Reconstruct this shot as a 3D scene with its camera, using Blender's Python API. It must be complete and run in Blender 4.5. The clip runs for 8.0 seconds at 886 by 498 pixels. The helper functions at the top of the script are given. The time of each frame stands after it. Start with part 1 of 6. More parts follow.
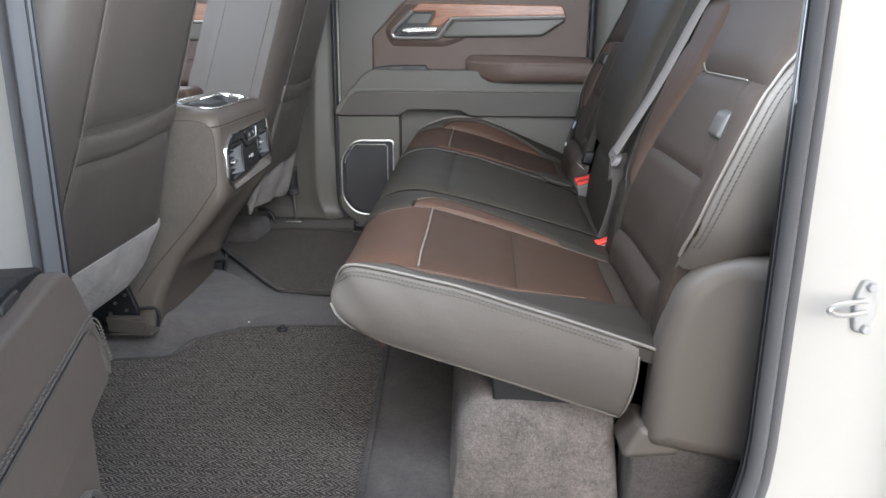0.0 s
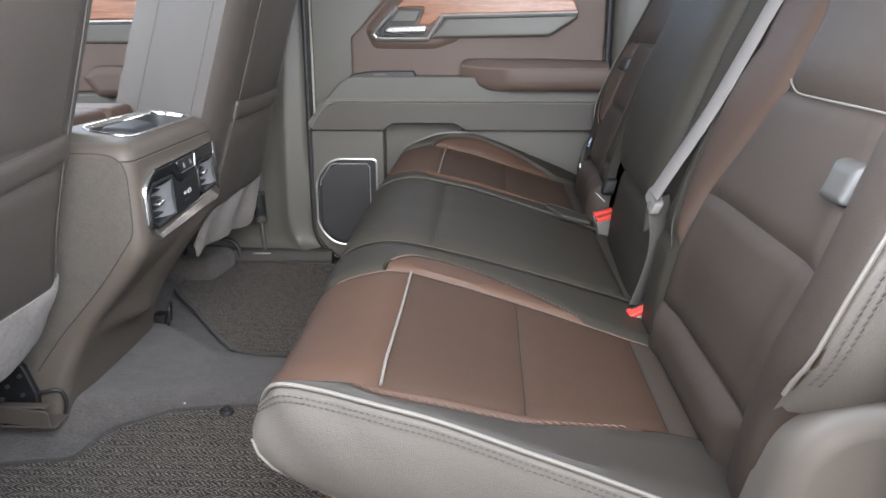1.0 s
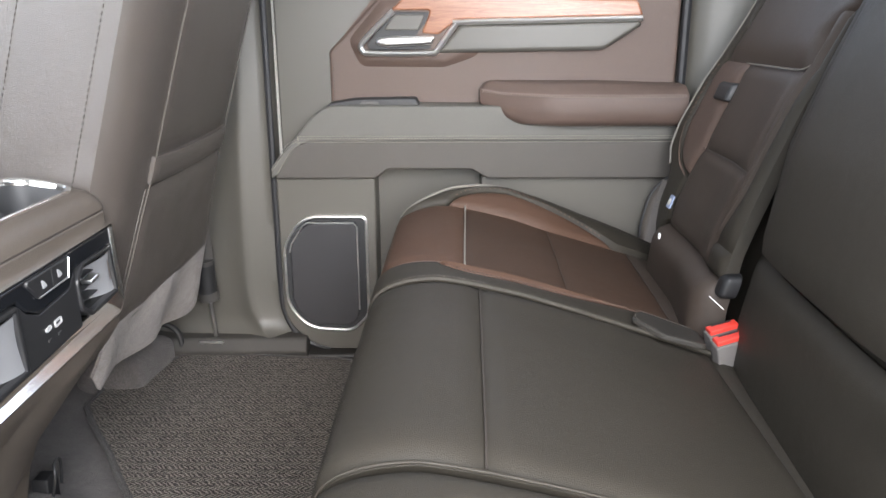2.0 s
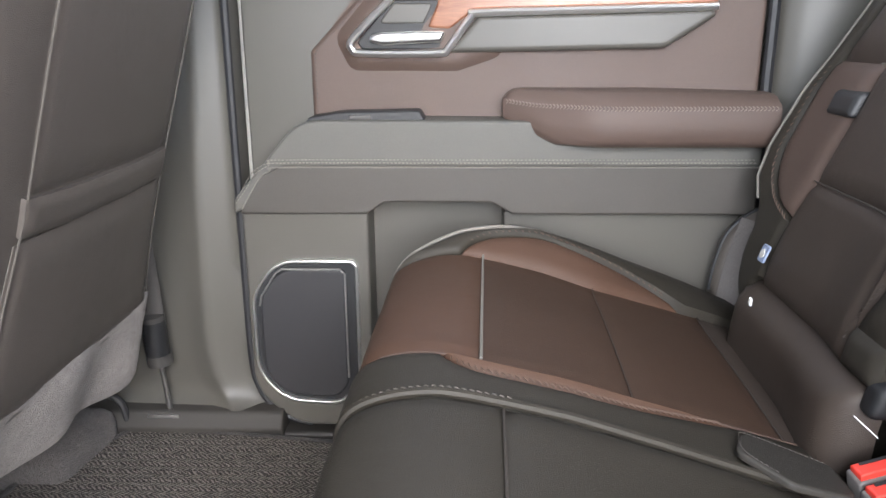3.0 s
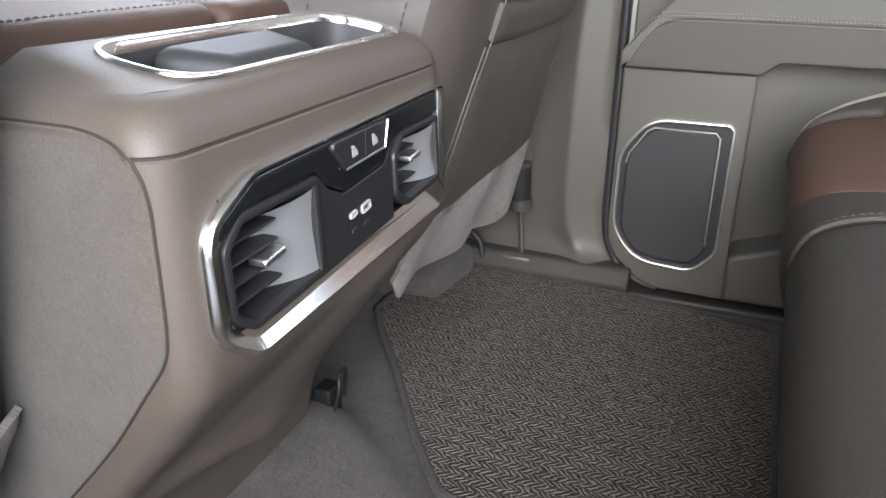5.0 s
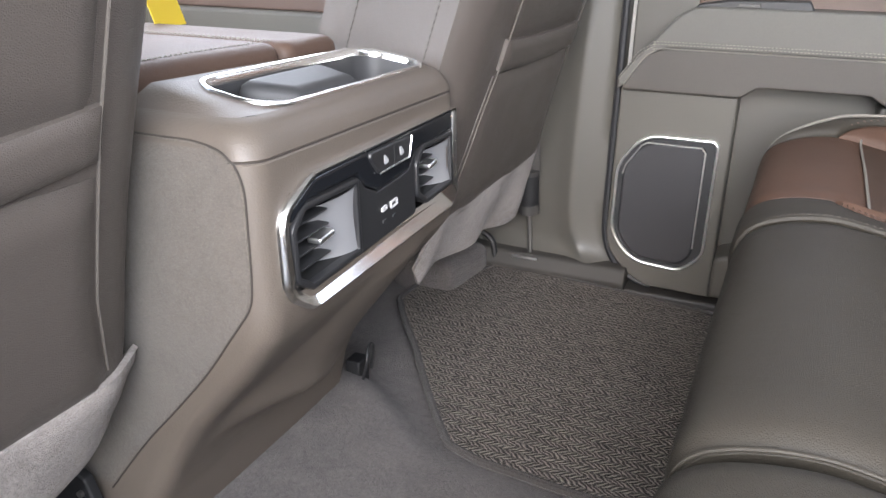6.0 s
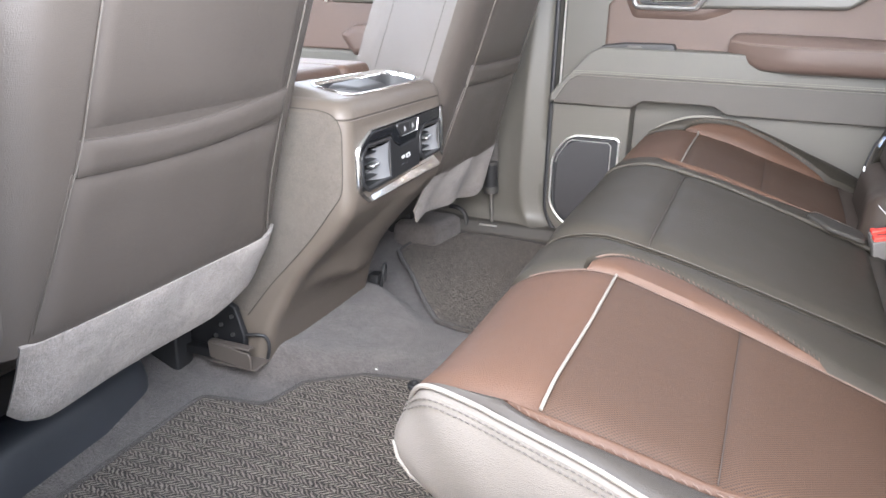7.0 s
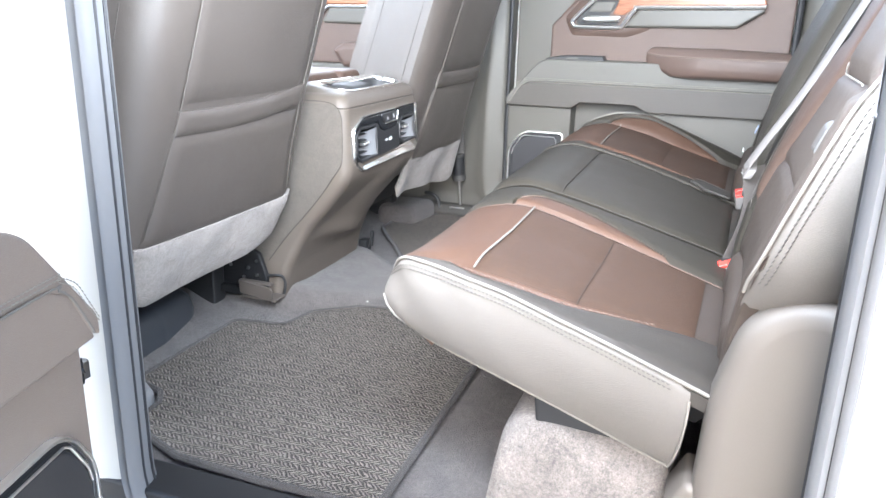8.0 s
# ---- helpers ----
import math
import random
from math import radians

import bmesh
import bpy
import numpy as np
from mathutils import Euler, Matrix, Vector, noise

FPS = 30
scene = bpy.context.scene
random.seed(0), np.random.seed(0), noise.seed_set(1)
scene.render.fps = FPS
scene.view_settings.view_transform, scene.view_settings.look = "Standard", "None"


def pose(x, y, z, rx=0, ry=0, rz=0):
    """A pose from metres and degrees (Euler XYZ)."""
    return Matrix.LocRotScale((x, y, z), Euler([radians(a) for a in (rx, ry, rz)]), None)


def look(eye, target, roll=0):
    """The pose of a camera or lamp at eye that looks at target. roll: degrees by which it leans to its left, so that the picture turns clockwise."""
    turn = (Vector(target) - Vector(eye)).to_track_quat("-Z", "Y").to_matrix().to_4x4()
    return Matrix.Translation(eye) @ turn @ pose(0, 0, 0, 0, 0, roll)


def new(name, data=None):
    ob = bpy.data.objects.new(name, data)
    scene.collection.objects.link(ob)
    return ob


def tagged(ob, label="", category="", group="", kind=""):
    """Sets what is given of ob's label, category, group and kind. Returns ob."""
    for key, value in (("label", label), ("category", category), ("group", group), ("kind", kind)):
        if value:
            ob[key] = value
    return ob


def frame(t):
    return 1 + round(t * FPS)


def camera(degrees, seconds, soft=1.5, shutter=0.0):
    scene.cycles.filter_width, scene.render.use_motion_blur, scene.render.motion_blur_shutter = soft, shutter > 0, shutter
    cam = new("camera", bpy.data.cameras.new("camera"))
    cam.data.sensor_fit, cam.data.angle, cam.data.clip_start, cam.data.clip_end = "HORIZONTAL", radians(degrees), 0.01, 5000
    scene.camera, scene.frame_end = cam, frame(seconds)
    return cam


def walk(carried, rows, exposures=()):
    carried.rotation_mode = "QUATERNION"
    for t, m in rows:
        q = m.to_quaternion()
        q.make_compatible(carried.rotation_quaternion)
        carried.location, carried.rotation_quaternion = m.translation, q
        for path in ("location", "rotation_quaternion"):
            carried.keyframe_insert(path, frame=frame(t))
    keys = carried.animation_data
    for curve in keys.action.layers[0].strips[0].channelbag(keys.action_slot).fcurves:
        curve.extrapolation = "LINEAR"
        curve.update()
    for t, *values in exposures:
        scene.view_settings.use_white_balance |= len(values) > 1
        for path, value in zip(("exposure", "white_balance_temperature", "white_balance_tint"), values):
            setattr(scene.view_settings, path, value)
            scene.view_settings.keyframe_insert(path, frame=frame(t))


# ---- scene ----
cam = camera(60.9, 8.0)
PATH = [
    (0, (0.061, 0.019, 0.63), (0.004, 1.939, 0.071), 0.3),
    (0.5, (0.066, 0.112, 0.634), (0.002, 2.03, 0.069), 0.3),
    (1, (0.078, 0.376, 0.64), (0.014, 2.292, 0.07), -0.1),
    (1.2, (0.063, 0.491, 0.638), (0.010, 2.409, 0.073), -0.3),
    (1.5, (0.024, 0.666, 0.648), (-0.006, 2.581, 0.073), -0.4),
    (1.7, (-0.005, 0.775, 0.657), (-0.018, 2.691, 0.082), -0.2),
    (2.8, (0.003, 1.228, 0.641), (-0.015, 3.151, 0.093), -0.3),
    (3, (0.005, 1.258, 0.633), (-0.059, 3.18, 0.084), -0.3),
    (3.5, (-0.011, 1.262, 0.622), (-0.247, 3.16, 0.037), 0.1),
    (4, (-0.111, 1.214, 0.566), (-0.562, 3.044, -0.104), 0.8),
    (4.5, (-0.155, 1.181, 0.544), (-0.762, 2.944, -0.179), 0.6),
    (5, (-0.155, 1.177, 0.55), (-0.843, 2.894, -0.211), 0.7),
    (5.2, (-0.155, 1.176, 0.551), (-0.859, 2.882, -0.218), 0.9),
    (6.3, (-0.037, 0.919, 0.608), (-0.79, 2.631, -0.102), 1.0),
    (6.5, (0.001, 0.815, 0.617), (-0.731, 2.544, -0.074), 1.3),
    (7, (0.117, 0.5, 0.627), (-0.581, 2.26, -0.018), 1.5),
    (7.5, (0.207, 0.288, 0.628), (-0.47, 2.067, 0.011), 1.5),
    (7.7, (0.236, 0.213, 0.625), (-0.429, 1.999, 0.02), 1.5),
    (8, (0.284, 0.121, 0.63), (-0.373, 1.914, 0.036), 1.4),
]
walk(cam, [(t, look(eye, target, roll)) for t, eye, target, roll in PATH],
     exposures=[(0.0, -0.48, 5850, 9), (1.0, -0.12, 5950, 10), (1.5, 0.28, 6150, 11), (3.0, 0.52, 6000, 12), (3.6, 0.50, 5900, 13), (4.5, 0.24, 6000, 12), (6.5, 0.62, 6100, 14), (7.2, 0.93, 5950, 12), (8.0, 1.13, 5750, 9)])

# ---- daylight: bright overcast sky over a paved yard ----
world = bpy.data.worlds.new("sky")
scene.world = world
world.use_nodes = True
wn, wl = world.node_tree.nodes, world.node_tree.links
sky = wn.new("ShaderNodeTexSky")
sky.sky_type = "NISHITA"
sky.sun_disc = False
sky.sun_elevation, sky.sun_rotation = radians(28), radians(174)
sky.air_density, sky.dust_density, sky.ozone_density = 1.0, 2.0, 1.0
wn["Background"].inputs["Strength"].default_value = 0.34
wl.new(sky.outputs["Color"], wn["Background"].inputs["Color"])
sun_data = bpy.data.lights.new("sun", "SUN")
sun_data.energy, sun_data.angle, sun_data.color = 2.8, radians(46), (1.0, 0.985, 0.97)
sun = new("sun", sun_data)
sun.matrix_world = look((1.0, -3.9, 1.35), (0.05, 1.0, 0.38))


def opening_light(name, at, to, wide, high, watts):
    """An added area lamp that stands in for the sky's light in one of the cab's openings."""
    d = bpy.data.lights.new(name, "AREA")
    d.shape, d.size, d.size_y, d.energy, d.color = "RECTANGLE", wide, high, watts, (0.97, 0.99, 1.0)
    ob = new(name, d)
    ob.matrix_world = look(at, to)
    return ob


opening_light("light_far_rear_window", (0.03, 2.44, 1.00), (0.03, 1.5, 0.55), 0.74, 0.38, 2.0)
opening_light("light_far_front_window", (-1.10, 2.44, 1.00), (-0.9, 1.5, 0.5), 0.90, 0.38, 8.0)
opening_light("light_windscreen", (-1.62, 1.62, 0.98), (-0.3, 1.62, 0.5), 1.40, 0.50, 1.5)
opening_light("light_near_front_window", (-1.10, 0.80, 1.00), (-0.9, 1.9, 0.5), 0.90, 0.38, 23.0)
opening_light("light_rear_window", (0.66, 1.62, 1.00), (-0.6, 1.62, 0.6), 1.25, 0.36, 6.0)
# added fill lamp in the open doorway, on top of sky and sun
opening_light("fill_light_doorway", (0.08, 0.80, 0.82), (0.0, 2.3, 0.76), 0.66, 0.52, 22.0)

# ---- helpers of the model ----
YC = 1.62          # the cab's centre line


def part(name, bm, material, parent=None, label="", smooth=40):
    me = bpy.data.meshes.new(name)
    bmesh.ops.remove_doubles(bm, verts=bm.verts, dist=2e-6)
    bmesh.ops.dissolve_degenerate(bm, edges=bm.edges, dist=1e-6)
    bmesh.ops.recalc_face_normals(bm, faces=bm.faces)
    bm.to_mesh(me)
    bm.free()
    if smooth:
        me.shade_smooth()
        me.set_sharp_from_angle(angle=radians(smooth))
    me.materials.append(material)
    ob = new(name, me)
    if parent is not None:
        ob.parent = parent
        ob.matrix_parent_inverse = world_of(parent).inverted()
    if label:
        ob["label"] = label
    return ob


def world_of(ob):
    m = ob.matrix_basis.copy()
    if ob.parent is not None:
        m = world_of(ob.parent) @ ob.matrix_parent_inverse @ m
    return m


def thing(name, place, label, category, group="", kind=""):
    ob = new(name)
    ob.matrix_basis = Matrix.Translation(place)
    ob.empty_display_size = 0.05
    return tagged(ob, label, category, group, kind)


def spline(pts, per=6, closed=False):
    """Catmull-Rom through the points."""
    pts = [Vector(p) for p in pts]
    n = len(pts)
    out = []
    for i in range(n if closed else n - 1):
        def at(k):
            return pts[k % n] if closed else pts[min(max(k, 0), n - 1)]
        a, b, c, d = at(i - 1), at(i), at(i + 1), at(i + 2)
        for j in range(per):
            t = j / per
            out.append(0.5 * (2 * b + (c - a) * t + (2 * a - 5 * b + 4 * c - d) * t * t + (3 * b - a - 3 * c + d) * t ** 3))
    if not closed:
        out.append(pts[-1])
    return out


def lerp(table, x):
    """Piecewise linear look-up in rows of (x, value)."""
    if x <= table[0][0]:
        return table[0][1]
    for (x0, v0), (x1, v1) in zip(table, table[1:]):
        if x <= x1:
            return v0 + (v1 - v0) * (x - x0) / (x1 - x0)
    return table[-1][1]


def smooth_at(table, x):
    """Look-up in rows of (x, value) along a smooth curve through them."""
    n = len(table)
    if x <= table[0][0]:
        return table[0][1]
    if x >= table[-1][0]:
        return table[-1][1]
    i = max(k for k in range(n - 1) if table[k][0] <= x)

    def slope(k):
        a, c = table[max(k - 1, 0)], table[min(k + 1, n - 1)]
        return (c[1] - a[1]) / (c[0] - a[0])
    (x0, v0), (x1, v1) = table[i], table[i + 1]
    w = x1 - x0
    t = (x - x0) / w
    return ((2 * t ** 3 - 3 * t * t + 1) * v0 + (t ** 3 - 2 * t * t + t) * w * slope(i) + (3 * t * t - 2 * t ** 3) * v1 + (t ** 3 - t * t) * w * slope(i + 1))


class Outline(list):
    """A closed polygon that remembers the corners and radii it was filleted from."""
    corners, radii, steps = (), (), 0


def rounded(pts, r, n=5):
    """A polygon with its corners filleted; r is one radius or one for each corner."""
    pts = [Vector(p) for p in pts]
    m = len(pts)
    rads = list(r) if isinstance(r, (list, tuple)) else [r] * m
    out = Outline()
    out.corners, out.radii, out.steps = pts, rads, n
    for i, p in enumerate(pts):
        rr, a, b = rads[i], pts[i - 1], pts[(i + 1) % m]
        da, db = (a - p), (b - p)
        if rr <= 0:
            out.append(p.copy())
            continue
        if da.length < 1e-6 or db.length < 1e-6:
            out.extend(p.copy() for _ in range(n + 1))
            continue
        ang = da.angle(db)
        cut = min(rr / max(math.tan(ang / 2), 1e-3), 0.45 * da.length, 0.45 * db.length)
        s, e = p + da.normalized() * cut, p + db.normalized() * cut
        for j in range(n + 1):
            t = j / n
            out.append((1 - t) ** 2 * s + 2 * t * (1 - t) * p + t * t * e)
    return out


def inset(pts, d):
    """The polygon moved inwards by d, point for point."""
    known = isinstance(pts, Outline) and len(pts.corners) > 2
    raw = [Vector(p) for p in (pts.corners if known else pts)]
    n = len(raw)
    area = sum(raw[i].x * raw[(i + 1) % n].y - raw[(i + 1) % n].x * raw[i].y for i in range(n))
    sgn = 1 if area > 0 else -1
    out, bend = [], []
    for i in range(n):
        a, p, b = raw[i - 1], raw[i], raw[(i + 1) % n]
        e1, e2 = (p - a), (b - p)
        if e1.length < 1e-7:
            e1 = e2
        if e2.length < 1e-7:
            e2 = e1
        n1 = Vector((-e1.y, e1.x)).normalized() * sgn
        n2 = Vector((-e2.y, e2.x)).normalized() * sgn
        m = n1 + n2
        if m.length < 1e-6:
            m = n1
        m.normalize()
        out.append(p + m * d / max(m.dot(n1), 0.35))
        bend.append((e1.x * e2.y - e1.y * e2.x) * sgn)
    if known:
        # a short edge that would turn round shrinks to the point where its neighbours meet
        for i in range(n):
            j = (i + 1) % n
            if (out[j] - out[i]).dot(raw[j] - raw[i]) <= 0:
                a0, da = out[i - 1], raw[i] - raw[i - 1]
                b0, db = out[(j + 1) % n], raw[(j + 1) % n] - raw[j]
                den = da.x * db.y - da.y * db.x
                spot = (out[i] + out[j]) / 2
                if abs(den) > 1e-3 * da.length * db.length:
                    meet = a0 + da * ((b0.x - a0.x) * db.y - (b0.y - a0.y) * db.x) / den
                    if (meet - spot).length < 4 * abs(d):
                        spot = meet
                out[i], out[j] = spot, spot.copy()
        rads = [0 if r <= 0 else max(r - d if k > 0 else r + d, 0.0003) for r, k in zip(pts.radii, bend)]
        return rounded(out, rads, pts.steps)
    return out


def lift(plane):
    """Maps a 2D point and a depth to the world."""
    if callable(plane):
        return plane
    return {"xz": lambda p, d: Vector((p[0], d, p[1])),
            "yz": lambda p, d: Vector((d, p[0], p[1])),
            "xy": lambda p, d: Vector((p[0], p[1], d))}[plane]


def stack(bm, loops, cap0=True, cap1=True, closed=True):
    """Skins a row of loops of equal length."""
    rows = [[bm.verts.new(v) for v in lp] for lp in loops]
    n = len(rows[0])
    for a, b in zip(rows, rows[1:]):
        for i in range(n if closed else n - 1):
            j = (i + 1) % n
            bm.faces.new((a[i], a[j], b[j], b[i]))
    if cap0:
        bm.faces.new(rows[0][::-1])
    if cap1:
        bm.faces.new(rows[-1])
    return bm


def slab(pts, plane, back, front, bev=0.004, bm=None, crown=0.0):
    """A plate of the outline pts from depth back to depth front, the front rim rounded by bev."""
    bm = bm or bmesh.new()
    L = lift(plane)
    sg = 1 if front > back else -1
    loops = [[L(p, back) for p in pts]]
    if bev > 0:
        for k in range(4):
            a = k / 3 * math.pi / 2
            q = inset(pts, bev * (1 - math.cos(a)))
            loops.append([L(p, front - sg * bev * (1 - math.sin(a))) for p in q])
    else:
        loops.append([L(p, front) for p in pts])
    q = inset(pts, max(bev, 0) + 0.0012)
    loops.append([L(p, front) for p in q])
    if crown:
        q = inset(pts, bev + abs(crown) * 3)
        loops.append([L(p, front + sg * crown) for p in q])
    return stack(bm, loops)


def rim(pts, plane, base, top, width, bev=0.002, bm=None):
    """A frame along the outline pts, width wide, open in the middle."""
    bm = bm or bmesh.new()
    L = lift(plane)
    sg = 1 if top > base else -1
    prof = [(0, base), (0, top - sg * bev), (bev * 0.3, top - sg * bev * 0.3), (bev, top),
            (width - bev, top), (width - bev * 0.3, top - sg * bev * 0.3), (width, top - sg * bev), (width, base)]
    loops = [[L(p, d) for p in (inset(pts, o) if o else pts)] for o, d in prof]
    return stack(bm, loops + [loops[0]], False, False)


def tube(path, r, n=8, closed=False, bm=None, flat=1.0, up=None):
    """A round cord along a path; flat squeezes it along up."""
    bm = bm or bmesh.new()
    path = [Vector(p) for p in path]
    loops = []
    m = len(path)
    ref = Vector(up) if up else None
    prev = None
    for i, p in enumerate(path):
        a = path[i - 1] if (i or closed) else p
        b = path[(i + 1) % m] if (i < m - 1 or closed) else p
        t = (b - a).normalized()
        if ref is None:
            s = prev if prev is not None else (Vector((0, 0, 1)) if abs(t.z) < 0.9 else Vector((1, 0, 0)))
        else:
            s = ref
        s = (s - t * s.dot(t))
        if s.length < 1e-5:
            s = t.orthogonal()
        s.normalize()
        prev = s
        w = t.cross(s)
        loops.append([p + (s * math.cos(k * 2 * math.pi / n) * flat + w * math.sin(k * 2 * math.pi / n)) * r for k in range(n)])
    if closed:
        stack(bm, loops + [loops[0]], False, False)
        bmesh.ops.remove_doubles(bm, verts=bm.verts, dist=1e-6)
        return bm
    return stack(bm, loops)


def ribbon(path, across, width, thick, bm=None):
    """A strap along a path; across is the direction of its width at each point."""
    bm = bm or bmesh.new()
    loops = []
    m = len(path)
    for i, p in enumerate(path):
        p = Vector(p)
        t = (Vector(path[min(i + 1, m - 1)]) - Vector(path[max(i - 1, 0)])).normalized()
        w = Vector(across[i] if isinstance(across[0], (list, tuple, Vector)) else across)
        w = (w - t * w.dot(t)).normalized()
        nn = t.cross(w)
        h, k = width / 2, thick / 2
        loops.append([p + w * h + nn * k * 0.3, p + w * (h - k) + nn * k, p - w * (h - k) + nn * k, p - w * h + nn * k * 0.3,
                      p - w * h - nn * k * 0.3, p - w * (h - k) - nn * k, p + w * (h - k) - nn * k, p + w * h - nn * k * 0.3])
    return stack(bm, loops)


def stitches(path, length=0.005, gap=0.003, r=0.0007, lean=0.0, normal=None):
    """A row of thread stitches along a path, one mesh."""
    path = [Vector(p) for p in path]
    acc, d = [0.0], 0.0
    for a, b in zip(path, path[1:]):
        d += (b - a).length
        acc.append(d)

    def at(s):
        for i in range(len(path) - 1):
            if s <= acc[i + 1]:
                k = (s - acc[i]) / max(acc[i + 1] - acc[i], 1e-9)
                return path[i].lerp(path[i + 1], k)
        return path[-1]
    verts, faces = [], []
    s = 0.0
    while s + length < d:
        a, b = at(s), at(s + length)
        t = (b - a).normalized()
        nn = Vector(normal) if normal else Vector((0, 0, 1))
        w = t.cross(nn)
        if w.length < 1e-4:
            w = t.orthogonal()
        w.normalize()
        nn = w.cross(t)
        if lean:
            a, b = a - w * lean, b + w * lean
        k = len(verts)
        mid = (a + b) / 2 + nn * r * 0.7
        for q, f in ((a, 0.75), (mid, 1.0), (b, 0.75)):
            verts += [q + w * r * f, q + nn * r * f, q - w * r * f, q - nn * r * f]
        for o in (0, 4):
            for j in range(4):
                faces.append((k + o + j, k + o + (j + 1) % 4, k + o + 4 + (j + 1) % 4, k + o + 4 + j))
        faces += [(k, k + 1, k + 2, k + 3), (k + 11, k + 10, k + 9, k + 8)]
        s += length + gap
    bm = bmesh.new()
    vs = [bm.verts.new(v) for v in verts]
    for f in faces:
        bm.faces.new([vs[i] for i in f])
    return bm


def pad(fn, u0, u1, va, vb, nu, nv, puff=0.004, sink=0.003, edge=0.014, skirt=0.016, bm=None, wrinkle=0.0, flip=False):
    """An upholstered panel: fn(u, v) is the foam's surface, va(u) and vb(u) its two borders; it swells by puff inside and
    dips by sink into the seams round it."""
    bm = bm or bmesh.new()

    us = [u0 + (u1 - u0) * i / nu for i in range(nu + 1)]
    P, N = [], []
    for u in us:
        a, b = va(u), vb(u)
        row = []
        for j in range(nv + 1):
            k = j / nv
            k = k + 0.10 * math.sin(2 * math.pi * k) * -1 / 1.6
            row.append(fn(u, a + (b - a) * k))
        P.append(row)
    out = []
    for i in range(nu + 1):
        row = []
        for j in range(nv + 1):
            du = P[min(i + 1, nu)][j] - P[max(i - 1, 0)][j]
            dv = P[i][min(j + 1, nv)] - P[i][max(j - 1, 0)]
            nn = du.cross(dv)
            if nn.length < 1e-12:
                nn = N[-1] if N else Vector((0, 0, 1))
            nn = nn.normalized() * (-1 if flip and nn is not (N[-1] if N else None) else 1)
            N.append(nn)
            row.append(nn)
        out.append(row)
    grid = []
    for i in range(nu + 1):
        row = []
        for j in range(nv + 1):
            p = P[i][j]
            e = min((p - P[i][0]).length, (p - P[i][nv]).length, (p - P[0][j]).length, (p - P[nu][j]).length)
            k = min(e / edge, 1.0)
            h = -sink + (puff + sink) * (1 - (1 - k) ** 2.4)
            if wrinkle:
                h += wrinkle * k * (noise.noise(p * 14.0) + 0.5 * noise.noise(p * 37.0))
            row.append(bm.verts.new(p + out[i][j] * h))
        grid.append(row)
    for i in range(nu):
        for j in range(nv):
            bm.faces.new((grid[i][j], grid[i + 1][j], grid[i + 1][j + 1], grid[i][j + 1]))
    border = [(i, 0) for i in range(nu + 1)] + [(nu, j) for j in range(1, nv + 1)] + [(i, nv) for i in range(nu - 1, -1, -1)] + [(0, j) for j in range(nv - 1, 0, -1)]
    low = [bm.verts.new(grid[i][j].co - out[i][j] * skirt) for i, j in border]
    m = len(border)
    for k in range(m):
        a, b = border[k], border[(k + 1) % m]
        bm.faces.new((grid[a[0]][a[1]], low[k], low[(k + 1) % m], grid[b[0]][b[1]]))
    return bm


def box(x0, x1, y0, y1, z0, z1, bev=0.003, bm=None):
    return slab([(x0, y0), (x1, y0), (x1, y1), (x0, y1)] if bev <= 0 else rounded([(x0, y0), (x1, y0), (x1, y1), (x0, y1)], bev, 3),
                "xy", z0, z1, bev, bm)


# ---- materials ----
def base(name):
    m = bpy.data.materials.new(name)
    m.use_nodes = True
    nt = m.node_tree
    return m, nt, nt.nodes["Principled BSDF"]


def node(nt, kind, **inputs):
    n = nt.nodes.new(kind)
    for k, v in inputs.items():
        n.inputs[k.replace("_", " ")].default_value = v
    return n


def tint(nt, bs, colour, scale, spread, fine=900.0, fine_spread=0.0):
    """A base colour that drifts at two scales."""
    tc = nt.nodes.new("ShaderNodeTexCoord")
    big = node(nt, "ShaderNodeTexNoise", Scale=scale, Detail=4.0, Roughness=0.6)
    nt.links.new(tc.outputs["Object"], big.inputs["Vector"])
    small = node(nt, "ShaderNodeTexNoise", Scale=fine, Detail=2.0)
    nt.links.new(tc.outputs["Object"], small.inputs["Vector"])
    mix = nt.nodes.new("ShaderNodeMix")
    mix.data_type = "RGBA"
    lo = [c * (1 - spread) for c in colour]
    hi = [min(1, c * (1 + spread)) for c in colour]
    mix.inputs[6].default_value, mix.inputs[7].default_value = (*lo, 1), (*hi, 1)
    nt.links.new(big.outputs["Fac"], mix.inputs[0])
    mix2 = nt.nodes.new("ShaderNodeMix")
    mix2.data_type, mix2.blend_type = "RGBA", "OVERLAY"
    mix2.inputs[0].default_value = fine_spread
    nt.links.new(mix.outputs[2], mix2.inputs[6])
    nt.links.new(small.outputs["Fac"], mix2.inputs[7])
    nt.links.new(mix2.outputs[2], bs.inputs["Base Color"])
    return tc, big, small, mix2


